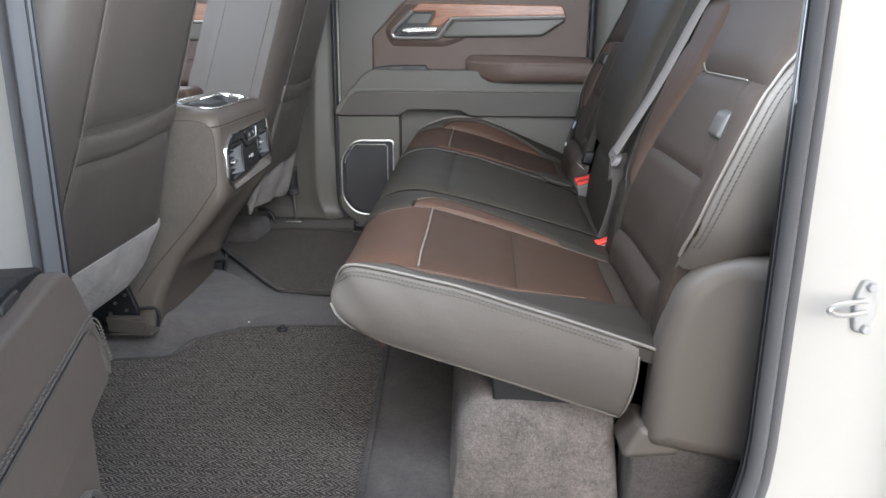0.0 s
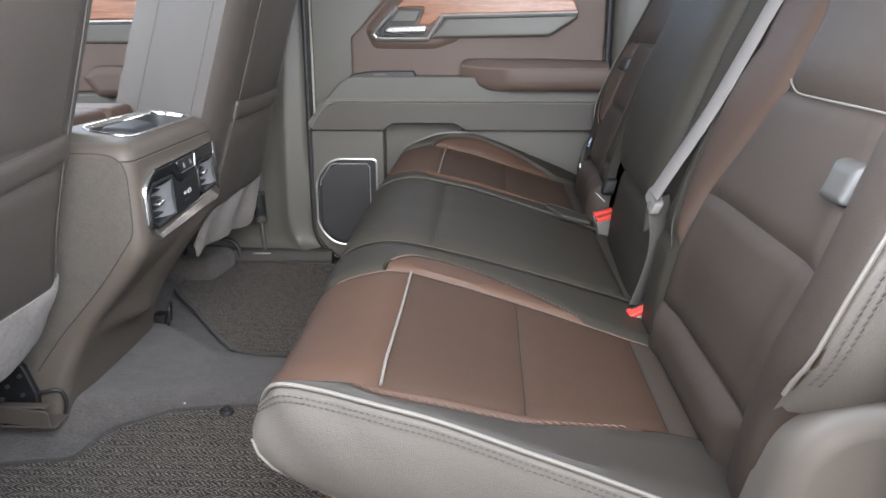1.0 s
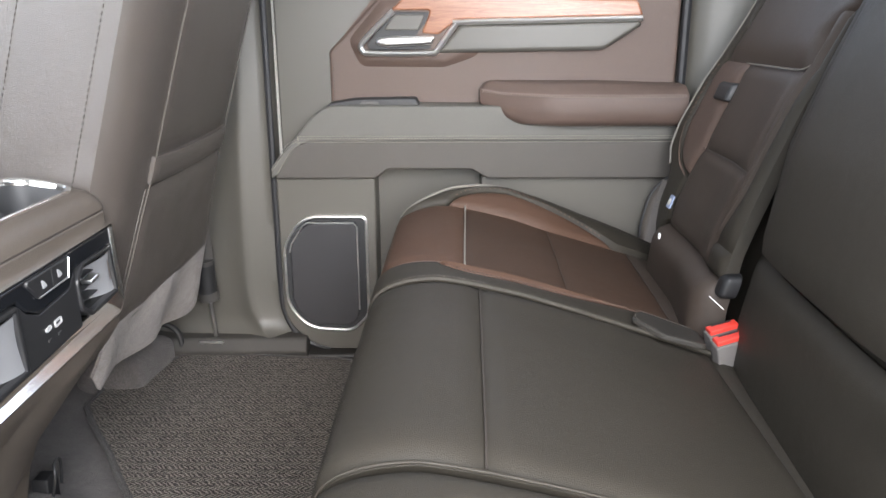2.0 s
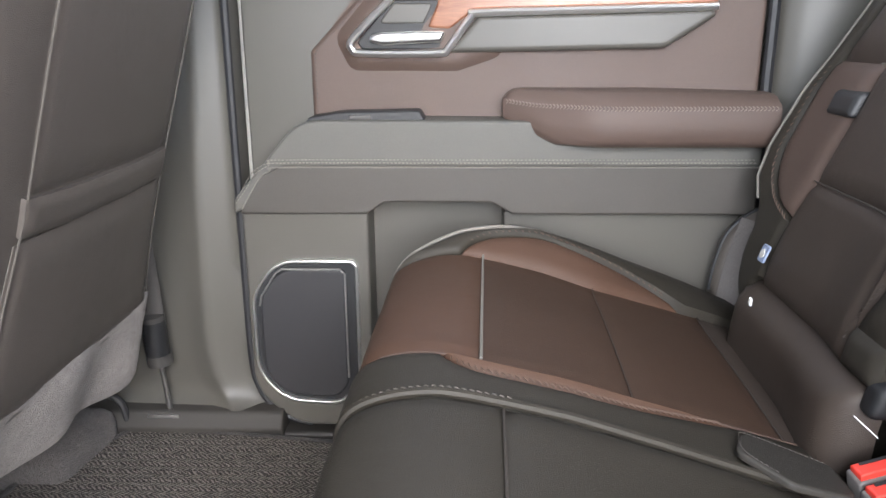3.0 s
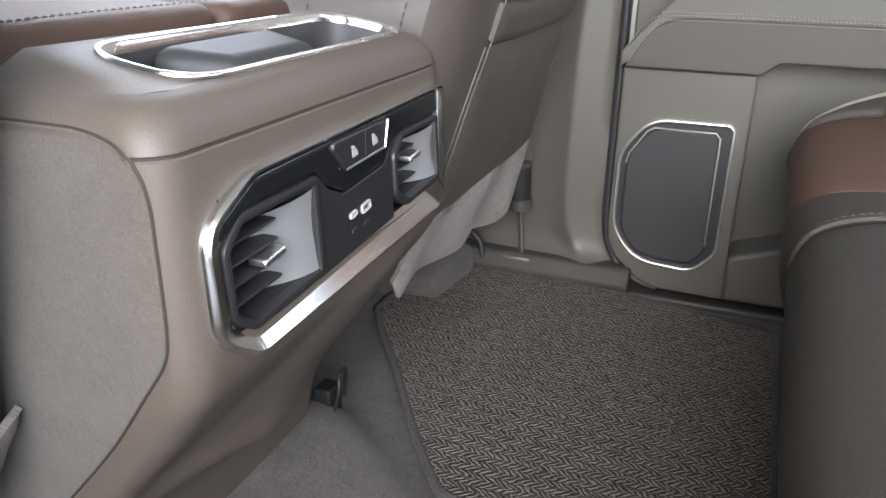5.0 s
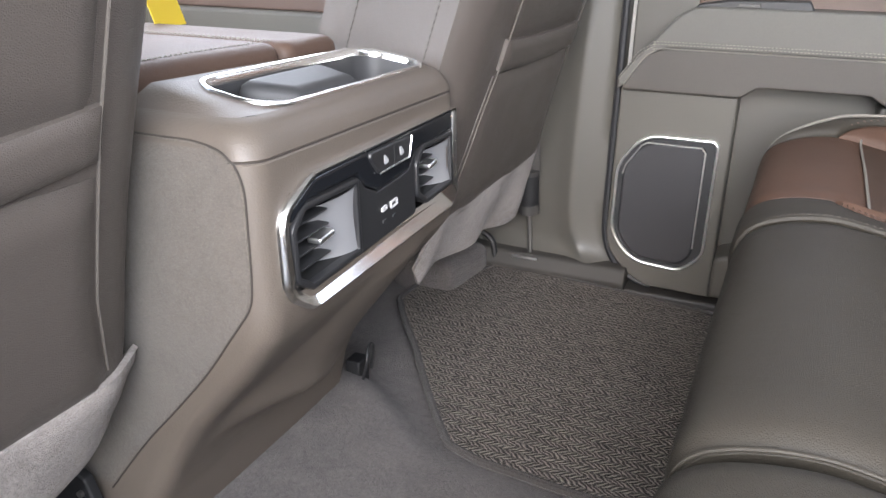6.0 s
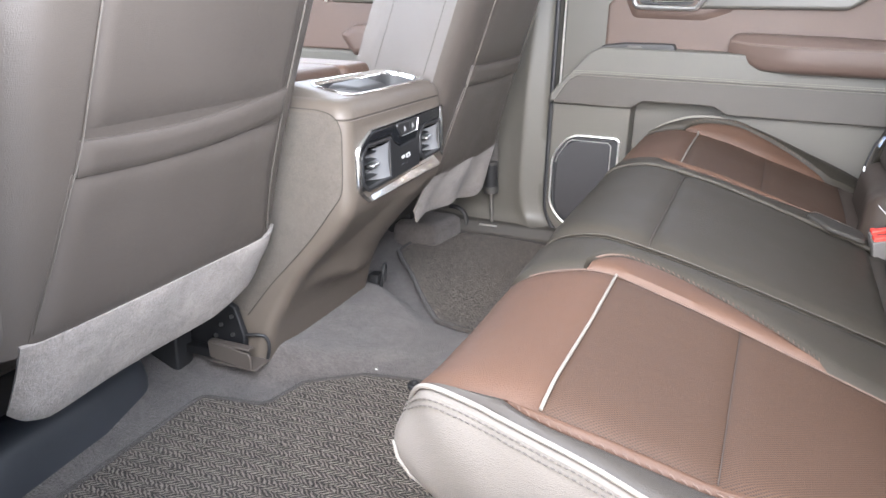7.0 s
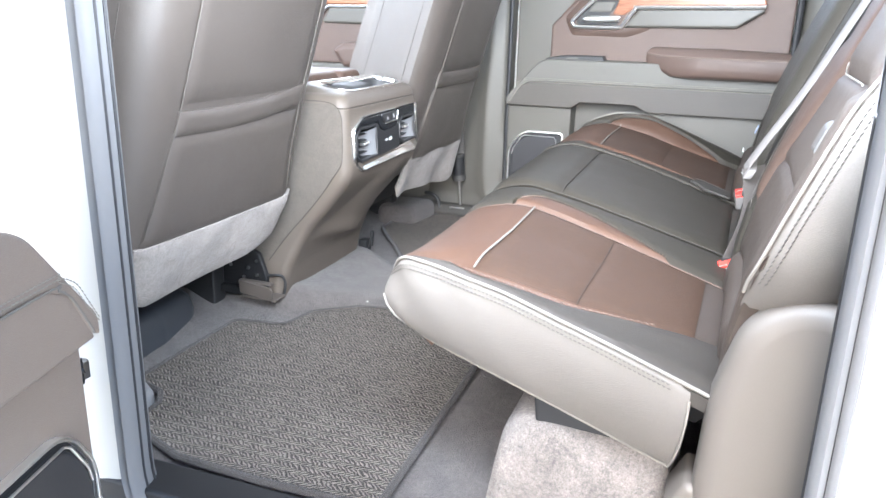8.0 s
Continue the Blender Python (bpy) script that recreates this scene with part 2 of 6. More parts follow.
def leather(name, colour, rough=0.42, grain=1300.0, depth=0.00012, spread=0.10, spec=0.5):
    m, nt, bs = base(name)
    tc, big, small, _ = tint(nt, bs, colour, 9.0, spread, 700.0, 0.12)
    bs.inputs["Roughness"].default_value = rough
    bs.inputs["Specular IOR Level"].default_value = spec
    vor = node(nt, "ShaderNodeTexVoronoi", Scale=grain / 2.2)
    vor.feature = "DISTANCE_TO_EDGE"
    warp = node(nt, "ShaderNodeTexNoise", Scale=55.0, Detail=3.0)
    nt.links.new(tc.outputs["Object"], warp.inputs["Vector"])
    nt.links.new(tc.outputs["Object"], vor.inputs["Vector"])
    add = nt.nodes.new("ShaderNodeMath")
    add.operation = "MULTIPLY_ADD"
    add.inputs[1].default_value = 1.3
    nt.links.new(warp.outputs["Fac"], add.inputs[0])
    nt.links.new(vor.outputs["Distance"], add.inputs[2])
    bump = node(nt, "ShaderNodeBump", Strength=0.45, Distance=depth * 9)
    nt.links.new(add.outputs[0], bump.inputs["Height"])
    nt.links.new(bump.outputs["Normal"], bs.inputs["Normal"])
    ramp = node(nt, "ShaderNodeMapRange")
    ramp.inputs["To Min"].default_value, ramp.inputs["To Max"].default_value = rough - 0.07, rough + 0.09
    nt.links.new(big.outputs["Fac"], ramp.inputs["Value"])
    nt.links.new(ramp.outputs["Result"], bs.inputs["Roughness"])
    return m


def perforated(name, colour):
    """Leather with close rows of punched holes, 3 mm apart."""
    m = leather(name, colour, 0.58, spec=0.3)
    nt = m.node_tree
    bs = nt.nodes["Principled BSDF"]
    tc = nt.nodes.new("ShaderNodeTexCoord")
    mp = node(nt, "ShaderNodeMapping")
    mp.inputs["Rotation"].default_value = (0, 0, radians(38))
    mp.inputs["Scale"].default_value = (340, 520, 0.001)
    nt.links.new(tc.outputs["Object"], mp.inputs["Vector"])
    fr = nt.nodes.new("ShaderNodeVectorMath")
    fr.operation = "FRACTION"
    nt.links.new(mp.outputs["Vector"], fr.inputs[0])
    ds = nt.nodes.new("ShaderNodeVectorMath")
    ds.operation = "DISTANCE"
    nt.links.new(fr.outputs[0], ds.inputs[0])
    ds.inputs[1].default_value = (0.5, 0.5, 0.0)
    hole = nt.nodes.new("ShaderNodeMapRange")
    hole.inputs["From Min"].default_value, hole.inputs["From Max"].default_value = 0.20, 0.42
    nt.links.new(ds.outputs["Value"], hole.inputs["Value"])
    old = bs.inputs["Base Color"].links[0].from_socket
    mix = nt.nodes.new("ShaderNodeMix")
    mix.data_type = "RGBA"
    mix.inputs[6].default_value = (*[c * 0.22 for c in colour], 1)
    nt.links.new(hole.outputs["Result"], mix.inputs[0])
    nt.links.new(old, mix.inputs[7])
    nt.links.new(mix.outputs[2], bs.inputs["Base Color"])
    return m


def plastic(name, colour, rough=0.5, grain=900.0, bump_d=0.0006, strength=0.12, spread=0.05):
    m, nt, bs = base(name)
    tc, big, small, _ = tint(nt, bs, colour, 7.0, spread, grain, 0.06)
    bs.inputs["Roughness"].default_value = rough
    b = node(nt, "ShaderNodeBump", Strength=strength, Distance=bump_d)
    nt.links.new(small.outputs["Fac"], b.inputs["Height"])
    nt.links.new(b.outputs["Normal"], bs.inputs["Normal"])
    return m


def fabric(name, colour, scale, spread=0.25, rough=0.95, depth=0.004, fine=0.35, clump=0.45):
    """Carpet or felt: pile in clumps of a few millimetres over slow drifts of colour."""
    m, nt, bs = base(name)
    tc, big, small, mix2 = tint(nt, bs, colour, 14.0, spread, scale, fine)
    bs.inputs["Roughness"].default_value = rough
    bs.inputs["Sheen Weight"].default_value = 0.15
    bs.inputs["Sheen Roughness"].default_value = 0.6
    mid = node(nt, "ShaderNodeTexNoise", Scale=scale / 3.0, Detail=5.0, Roughness=0.75)
    nt.links.new(tc.outputs["Object"], mid.inputs["Vector"])
    patch = node(nt, "ShaderNodeTexNoise", Scale=34.0, Detail=5.0, Roughness=0.7, Distortion=0.8)
    nt.links.new(tc.outputs["Object"], patch.inputs["Vector"])
    add = nt.nodes.new("ShaderNodeMath")
    add.operation = "MULTIPLY_ADD"
    add.inputs[1].default_value = 0.7
    nt.links.new(patch.outputs["Fac"], add.inputs[0])
    nt.links.new(mid.outputs["Fac"], add.inputs[2])
    rg = node(nt, "ShaderNodeMapRange")
    rg.inputs["From Min"].default_value, rg.inputs["From Max"].default_value = 0.55, 1.15
    rg.inputs["To Min"].default_value, rg.inputs["To Max"].default_value = 1 - clump, 1 + clump
    nt.links.new(add.outputs[0], rg.inputs["Value"])
    mul = nt.nodes.new("ShaderNodeVectorMath")
    mul.operation = "MULTIPLY"
    nt.links.new(mix2.outputs[2], mul.inputs[0])
    nt.links.new(rg.outputs["Result"], mul.inputs[1])
    nt.links.new(mul.outputs[0], bs.inputs["Base Color"])
    b = node(nt, "ShaderNodeBump", Strength=0.8, Distance=depth)
    nt.links.new(add.outputs[0], b.inputs["Height"])
    nt.links.new(b.outputs["Normal"], bs.inputs["Normal"])
    return m


def weave(name, lo, hi):
    """Woven mat: slanting yarn loops in zigzag rows."""
    m, nt, bs = base(name)
    tc = nt.nodes.new("ShaderNodeTexCoord")
    wob = node(nt, "ShaderNodeTexNoise", Scale=75.0, Detail=3.0)
    nt.links.new(tc.outputs["Object"], wob.inputs["Vector"])
    sep = nt.nodes.new("ShaderNodeSeparateXYZ")
    nt.links.new(tc.outputs["Object"], sep.inputs[0])

    def math_(op, a, b=None, c=None):
        n = nt.nodes.new("ShaderNodeMath")
        n.operation = op
        for i, v in enumerate((a, b, c)):
            if v is None:
                continue
            if isinstance(v, (int, float)):
                n.inputs[i].default_value = v
            else:
                nt.links.new(v, n.inputs[i])
        return n.outputs[0]
    ywob = math_("MULTIPLY_ADD", wob.outputs["Fac"], 0.010, sep.outputs["Y"])
    zig = math_("PINGPONG", ywob, 0.0105)
    row = math_("MULTIPLY_ADD", zig, 1.15, sep.outputs["X"])
    step = math_("FLOOR", math_("DIVIDE", ywob, 0.0105))
    row = math_("MULTIPLY_ADD", step, 0.0041, row)
    row = math_("MULTIPLY_ADD", wob.outputs["Fac"], 0.004, row)
    wob2 = node(nt, "ShaderNodeTexNoise", Scale=190.0, Detail=2.0)
    nt.links.new(tc.outputs["Object"], wob2.inputs["Vector"])
    row = math_("MULTIPLY_ADD", wob2.outputs["Fac"], 0.008, row)
    s1 = math_("SINE", math_("MULTIPLY", row, 2 * math.pi / 0.0082))
    s2 = math_("ABSOLUTE", math_("SINE", math_("MULTIPLY", ywob, math.pi / 0.0105)))
    h = math_("MULTIPLY", math_("MULTIPLY_ADD", s1, 0.5, 0.5), math_("MULTIPLY_ADD", s2, 0.40, 0.52))
    fz = node(nt, "ShaderNodeTexNoise", Scale=900.0, Detail=3.0)
    nt.links.new(tc.outputs["Object"], fz.inputs["Vector"])
    h2 = math_("MULTIPLY_ADD", fz.outputs["Fac"], 0.5, h)
    brk = node(nt, "ShaderNodeTexNoise", Scale=130.0, Detail=3.0)
    nt.links.new(tc.outputs["Object"], brk.inputs["Vector"])
    h2 = math_("MULTIPLY", h2, math_("MULTIPLY_ADD", brk.outputs["Fac"], 1.4, 0.35))
    mix = nt.nodes.new("ShaderNodeMix")
    mix.data_type = "RGBA"
    mix.inputs[6].default_value, mix.inputs[7].default_value = (*lo, 1), (*hi, 1)
    nt.links.new(math_("MULTIPLY", math_("POWER", h2, 1.8), 1.0), mix.inputs[0])
    dust = node(nt, "ShaderNodeTexNoise", Scale=7.0, Detail=5.0, Roughness=0.65)
    nt.links.new(tc.outputs["Object"], dust.inputs["Vector"])
    m2 = nt.nodes.new("ShaderNodeMix")
    m2.data_type = "RGBA"
    rg = node(nt, "ShaderNodeMapRange")
    rg.inputs["From Min"].default_value, rg.inputs["From Max"].default_value, rg.inputs["To Max"].default_value = 0.5, 0.8, 0.22
    nt.links.new(dust.outputs["Fac"], rg.inputs["Value"])
    nt.links.new(rg.outputs["Result"], m2.inputs[0])
    nt.links.new(mix.outputs[2], m2.inputs[6])
    m2.inputs[7].default_value = (0.2, 0.18, 0.16, 1)
    nt.links.new(m2.outputs[2], bs.inputs["Base Color"])
    bs.inputs["Roughness"].default_value = 0.85
    b = node(nt, "ShaderNodeBump", Strength=1.0, Distance=0.007)
    nt.links.new(h2, b.inputs["Height"])
    nt.links.new(b.outputs["Normal"], bs.inputs["Normal"])
    return m


def metal(name, colour, rough):
    m, nt, bs = base(name)
    tint(nt, bs, colour, 20.0, 0.04)
    bs.inputs["Metallic"].default_value = 1.0
    bs.inputs["Roughness"].default_value = rough
    return m


def gloss(name, colour, rough=0.08, coat=0.0):
    m, nt, bs = base(name)
    tint(nt, bs, colour, 5.0, 0.03)
    bs.inputs["Roughness"].default_value = rough
    bs.inputs["Coat Weight"].default_value = coat
    bs.inputs["Coat Roughness"].default_value = 0.04
    return m


def wood(name):
    m, nt, bs = base(name)
    tc = nt.nodes.new("ShaderNodeTexCoord")
    mp = node(nt, "ShaderNodeMapping")
    mp.inputs["Scale"].default_value = (9, 120, 160)
    nt.links.new(tc.outputs["Object"], mp.inputs["Vector"])
    ns = node(nt, "ShaderNodeTexNoise", Scale=1.0, Detail=6.0, Roughness=0.7, Distortion=0.6)
    nt.links.new(mp.outputs["Vector"], ns.inputs["Vector"])
    rp = nt.nodes.new("ShaderNodeValToRGB")
    rp.color_ramp.elements[0].position, rp.color_ramp.elements[0].color = 0.3, (0.17, 0.062, 0.03, 1)
    rp.color_ramp.elements[1].position, rp.color_ramp.elements[1].color = 0.75, (0.42, 0.19, 0.10, 1)
    nt.links.new(ns.outputs["Fac"], rp.inputs["Fac"])
    nt.links.new(rp.outputs["Color"], bs.inputs["Base Color"])
    bs.inputs["Roughness"].default_value = 0.33
    return m


def webbing(name, colour):
    m, nt, bs = base(name)
    tc, big, small, _ = tint(nt, bs, colour, 30.0, 0.08, 500.0, 0.25)
    wv = node(nt, "ShaderNodeTexWave", Scale=260.0, Distortion=0.5)
    wv.bands_direction = "DIAGONAL"
    nt.links.new(tc.outputs["Object"], wv.inputs["Vector"])
    b = node(nt, "ShaderNodeBump", Strength=0.5, Distance=0.0006)
    nt.links.new(wv.outputs["Fac"], b.inputs["Height"])
    nt.links.new(b.outputs["Normal"], bs.inputs["Normal"])
    bs.inputs["Roughness"].default_value = 0.6
    return m


BROWN = leather("leather_brown", (0.066, 0.0355, 0.0225), 0.54, spec=0.30)
DKBROWN = leather("leather_dark_brown", (0.044, 0.033, 0.026), 0.50, spec=0.38)
INNERBROWN = leather("leather_bolster_brown", (0.053, 0.0335, 0.0245), 0.52, spec=0.32)
MIDBROWN = leather("leather_mid_brown", (0.085, 0.058, 0.046), 0.52, spec=0.35)
PERF = perforated("leather_brown_perforated", (0.060, 0.034, 0.0215))
DARK = leather("leather_dark_grey", (0.029, 0.025, 0.019), 0.54, spec=0.28)
GREY = leather("leather_grey", (0.116, 0.104, 0.092), 0.54, spec=0.38)
PLASTIC = plastic("plastic_dark_taupe", (0.112, 0.097, 0.083), 0.48)
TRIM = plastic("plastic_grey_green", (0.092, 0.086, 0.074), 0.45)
BLACK = plastic("plastic_black", (0.018, 0.018, 0.019), 0.5)
GLOSSBLACK = gloss("gloss_black", (0.010, 0.011, 0.013), 0.1)
CARPET = fabric("carpet_grey", (0.085, 0.073, 0.067), 640.0, 0.35, depth=0.006, fine=0.75, clump=0.55)
HUMPCARPET = fabric("carpet_light_grey", (0.165, 0.142, 0.126), 620.0, 0.42, depth=0.008, fine=0.75, clump=0.6)
FELT = fabric("felt_grey", (0.265, 0.232, 0.210), 900.0, 0.15)
MATWEAVE = weave("mat_weave", (0.014, 0.012, 0.010), (0.29, 0.253, 0.218))
BINDING = fabric("mat_binding", (0.034, 0.028, 0.024), 800.0)
CHROME = metal("chrome", (0.88, 0.87, 0.85), 0.32)
POLISHED = metal("polished_metal", (0.88, 0.87, 0.84), 0.20)
BOLSTER = leather("leather_bolster_taupe", (0.036, 0.031, 0.026), 0.52, spec=0.32)
GUIDE = plastic("guide_grey", (0.060, 0.056, 0.052), 0.45)
SATIN = metal("satin_metal", (0.62, 0.61, 0.59), 0.36)
STEEL = metal("steel", (0.35, 0.34, 0.33), 0.4)
GRILLE = plastic("speaker_grille", (0.027, 0.026, 0.028), 0.55, 1600.0, 0.0008, 0.5)
PAINT = gloss("white_paint", (0.63, 0.617, 0.573), 0.25, 1.0)
ZINC = plastic("zinc_pale", (0.52, 0.52, 0.51), 0.35)
RUBBER = plastic("rubber", (0.022, 0.022, 0.024), 0.55)
SEALGREY = plastic("seal_grey", (0.190, 0.190, 0.195), 0.5)
NIGHT = plastic("black_steel", (0.007, 0.007, 0.008), 0.6)
WOOD = wood("open_pore_wood")
BELT = webbing("belt_grey", (0.165, 0.148, 0.138))
BELTDARK = webbing("belt_dark", (0.07, 0.062, 0.056))
RED = plastic("red_plastic", (0.62, 0.045, 0.03), 0.4)
BUCKLE = plastic("buckle_grey", (0.115, 0.105, 0.098), 0.55)
PIPING = leather("piping_pale", (0.18, 0.165, 0.145), 0.55)
THREAD = plastic("thread_pale", (0.24, 0.22, 0.19), 0.7)
THREADDARK = plastic("thread_dark", (0.035, 0.028, 0.023), 0.7)
THREADSOFT = plastic("thread_soft", (0.060, 0.052, 0.045), 0.7)
THREADARM = plastic("thread_armrest", (0.26, 0.205, 0.178), 0.7)
THREADSTITCH = plastic("thread_taupe", (0.105, 0.092, 0.078), 0.7)
THREADGREY = plastic("thread_grey", (0.050, 0.045, 0.038), 0.7)
THREADBROWN = plastic("thread_brown", (0.088, 0.056, 0.041), 0.7)
HEADLINER = fabric("headliner", (0.26, 0.25, 0.235), 600.0, 0.05, clump=0.08)
CONCRETE = fabric("concrete_yard", (0.40, 0.39, 0.37), 90.0, 0.15, 0.9, clump=0.15)
TABGREY = leather("leather_tab_grey", (0.031, 0.028, 0.024), 0.52, spec=0.3)
SILLDARK = plastic("sill_dark_taupe", (0.034, 0.031, 0.028), 0.5)
PAPERWHITE = plastic("label_white", (0.72, 0.72, 0.72), 0.7)
TAG = plastic("tag_blue_white", (0.24, 0.29, 0.42), 0.7)


# ---- ground and shell of the cab ----
def ground_sheet():
    bm = bmesh.new()
    for a in ((-400, -400), (400, -400), (400, 400), (-400, 400)):
        bm.verts.new((a[0], a[1], -0.72))
    bm.faces.new(bm.verts)
    tagged(part("ground", bm, CONCRETE), "pale grey concrete yard under the truck", "ground", kind="structure")


ground_sheet()

OPEN = rounded([(-0.416, -0.075), (0.424, -0.075), (0.424, 1.12), (-0.413, 1.12)], [0.12, 0.25, 0.12, 0.12], 10)


def body_side():
    side = thing("body_side", (0, 0.75, -0.3), "white painted truck body side with a rounded door opening", "truck body", kind="structure")
    bm = bmesh.new()
    rows = [(-0.012, 0.86), (-0.004, 0.825), (0.0, 0.815), (-0.02, 0.805), (-0.07, 0.797), (-0.105, 0.79), (-0.13, 0.77), (-0.145, 0.735), (-0.16, 0.70), (-0.19, 0.69)]
    loops = [[Vector((p.x, y, p.y)) for p in inset(OPEN, o)] for o, y in rows]
    out = []
    for p in inset(OPEN, -0.19):
        out.append(Vector((p.x * 1.0 + (0.45 if p.x > 0 else -0.05), 0.68, p.y if p.y > 0.3 else p.y - 0.2)))
    stack(bm, loops + [out], False, False)
    part("painted_panel", bm, PAINT, side)
    # bulb seal round the opening
    prof = [(0.0, 0.815), (0.0015, 0.797), (0.005, 0.789), (0.010, 0.791), (0.0125, 0.799), (0.015, 0.792), (0.020, 0.787),
            (0.0255, 0.792), (0.0275, 0.803), (0.026, 0.818), (0.020, 0.835), (0.0, 0.85)]
    bm = bmesh.new()
    stack(bm, [[Vector((p.x, y, p.y)) for p in inset(OPEN, o)] for o, y in prof], False, False)
    part("door_seal", bm, SEALGREY, side, "dark grey rubber bulb seal", 80)
    bm = bmesh.new()
    ring = [Vector((p.x, 0.800, p.y)) for p in inset(OPEN, 0.0127)]
    part("seal_groove", tube(ring, 0.003, 6, True), RUBBER, side, "black rubber lip in the seal")
    for o, y in ((0.0268, 0.8085), (0.0240, 0.8260)):
        ring = [Vector((p.x, y, p.y)) for p in inset(OPEN, o)]
        part("seal_lip", tube(ring, 0.0022, 6, True), RUBBER, side, "black lip of the seal")


body_side()


def striker():
    s = thing("door_striker", (0.487, 0.795, 0.345), "bright zinc door striker loop bolted to the white jamb", "striker")
    plate = rounded([(0.484, 0.316), (0.498, 0.316), (0.505, 0.334), (0.505, 0.358), (0.498, 0.376), (0.486, 0.376), (0.481, 0.358), (0.481, 0.334)], 0.008, 4)
    part("plate", slab(plate, "xz", 0.80, 0.791, 0.003), ZINC, s)
    loop = spline([(0.492, 0.790, 0.354), (0.470, 0.776, 0.357), (0.446, 0.758, 0.360), (0.434, 0.752, 0.357), (0.444, 0.757, 0.350), (0.468, 0.774, 0.344), (0.492, 0.790, 0.341)], 5)
    part("loop", tube(loop, 0.0030, 10), CHROME, s)
    for z in (0.322, 0.370):
        bm = bmesh.new()
        ring = [(0.494 + 0.0055 * math.cos(a * math.pi / 3), z + 0.0055 * math.sin(a * math.pi / 3)) for a in range(6)]
        slab(ring, "xz", 0.79, 0.784, 0.0015, bm)
        part("bolt", bm, ZINC, s)


striker()


def cab_shell():
    roof = bmesh.new()
    box(-1.9, 0.75, 0.70, 2.54, 1.22, 1.27, 0.02, roof)
    tagged(part("ceiling", roof, HEADLINER), "pale grey cloth headliner under the roof", "ceiling", kind="structure")
    # rear wall with its window opening
    rear = thing("wall_rear", (0.74, YC, 0), "dark grey rear cab wall behind the bench with a wide window", "wall", kind="structure")
    bm = bmesh.new()
    box(0.68, 0.75, 0.70, 2.54, -0.15, 0.78, 0.01, bm)
    box(0.68, 0.75, 0.70, 0.95, 0.78, 1.22, 0.0, bm)
    box(0.68, 0.75, 2.29, 2.54, 0.78, 1.22, 0.0, bm)
    part("panel", bm, PLASTIC, rear)
    # far side of the cab
    far = thing("wall_far", (0, 2.5, 0), "white cab side with window openings above the closed doors", "wall", kind="structure")
    bm = bmesh.new()
    box(-1.9, 0.75, 2.47, 2.54, -0.25, 0.80, 0.01, bm)
    for x0, x1 in ((-0.60, -0.36), (0.43, 0.75), (-1.9, -1.7)):
        box(x0, x1, 2.45, 2.53, 0.80, 1.22, 0.0, bm)
    part("panel", bm, PAINT, far)
    # near side ahead of the opening
    bm = bmesh.new()
    box(-1.9, -0.60, 0.70, 0.77, -0.25, 0.80, 0.01, bm)
    box(-0.62, -0.46, 0.82, 0.86, 0.0, 1.22, 0.01, bm)
    box(0.44, 0.75, 0.83, 0.86, -0.1, 1.22, 0.01, bm)
    tagged(part("wall_near", bm, PLASTIC), "dark plastic trim inside the cab ahead of the open doorway", "wall", kind="structure")
    # dash and firewall close the front
    bm = bmesh.new()
    box(-1.95, -1.55, 0.76, 2.48, -0.1, 0.72, 0.05, bm)
    tagged(part("wall_front", bm, PLASTIC), "dark taupe dashboard closing the front of the cab", "dashboard", kind="structure")


cab_shell()


def floor_carpet():
    bm = bmesh.new()

    def h(x, y):
        d = abs(y - 1.65)
        w = lerp([(-0.56, 0.165), (-0.50, 0.13), (-0.42, 0.07), (-0.30, 0.05)], x)
        k = 1 - min(max((d - w) / 0.075, 0), 1)
        k = k * k * (3 - 2 * k)
        f = lerp([(-1.5, 1.0), (-0.55, 1.0), (-0.48, 0.7), (-0.40, 0.38), (-0.25, 0.2), (0.0, 0.1)], x)
        z = 0.048 * k * f
        if x < -0.66:
            z += 0.05 * min((-0.66 - x) / 0.12, 1)
        z += 0.028 * math.exp(-((x + 0.64) / 0.07) ** 2 - ((y - 1.46) / 0.06) ** 2)
        return z - 0.003 + 0.0025 * noise.noise(Vector((x * 7, y * 7, 0)))
    nx, ny = 110, 84
    xs = [-1.55 + 2.25 * i / nx for i in range(nx + 1)]
    ys = [0.845 + 1.55 * j / ny for j in range(ny + 1)]
    g = [[bm.verts.new((x, y, h(x, y))) for y in ys] for x in xs]
    for i in range(nx):
        for j in range(ny):
            bm.faces.new((g[i][j], g[i + 1][j], g[i + 1][j + 1], g[i][j + 1]))
    tagged(part("floor", bm, CARPET), "dark grey cut-pile carpet moulded over the centre tunnel", "carpet floor", kind="structure")
    bm = bmesh.new()
    box(-1.6, 0.7, 0.80, 2.47, -0.12, -0.02, 0.0, bm)
    tagged(part("floor_pan", bm, BLACK), "black floor pan under the carpet", "floor pan", kind="structure")


floor_carpet()


def sills():
    for nm, ya, yb, lab in (("sill_near", 0.80, 0.868, "dark plastic sill plate under the open doorway"), ("sill_far", 2.350, 2.47, "dark plastic sill trim below the closed door")):
        bm = bmesh.new()
        box(-0.66, 0.46, ya, yb, -0.10, 0.012 if ya < 1 else 0.008, 0.006, bm)
        tagged(part(nm, bm, BLACK if ya < 1 else SILLDARK), lab, "sill trim", kind="structure")


sills()


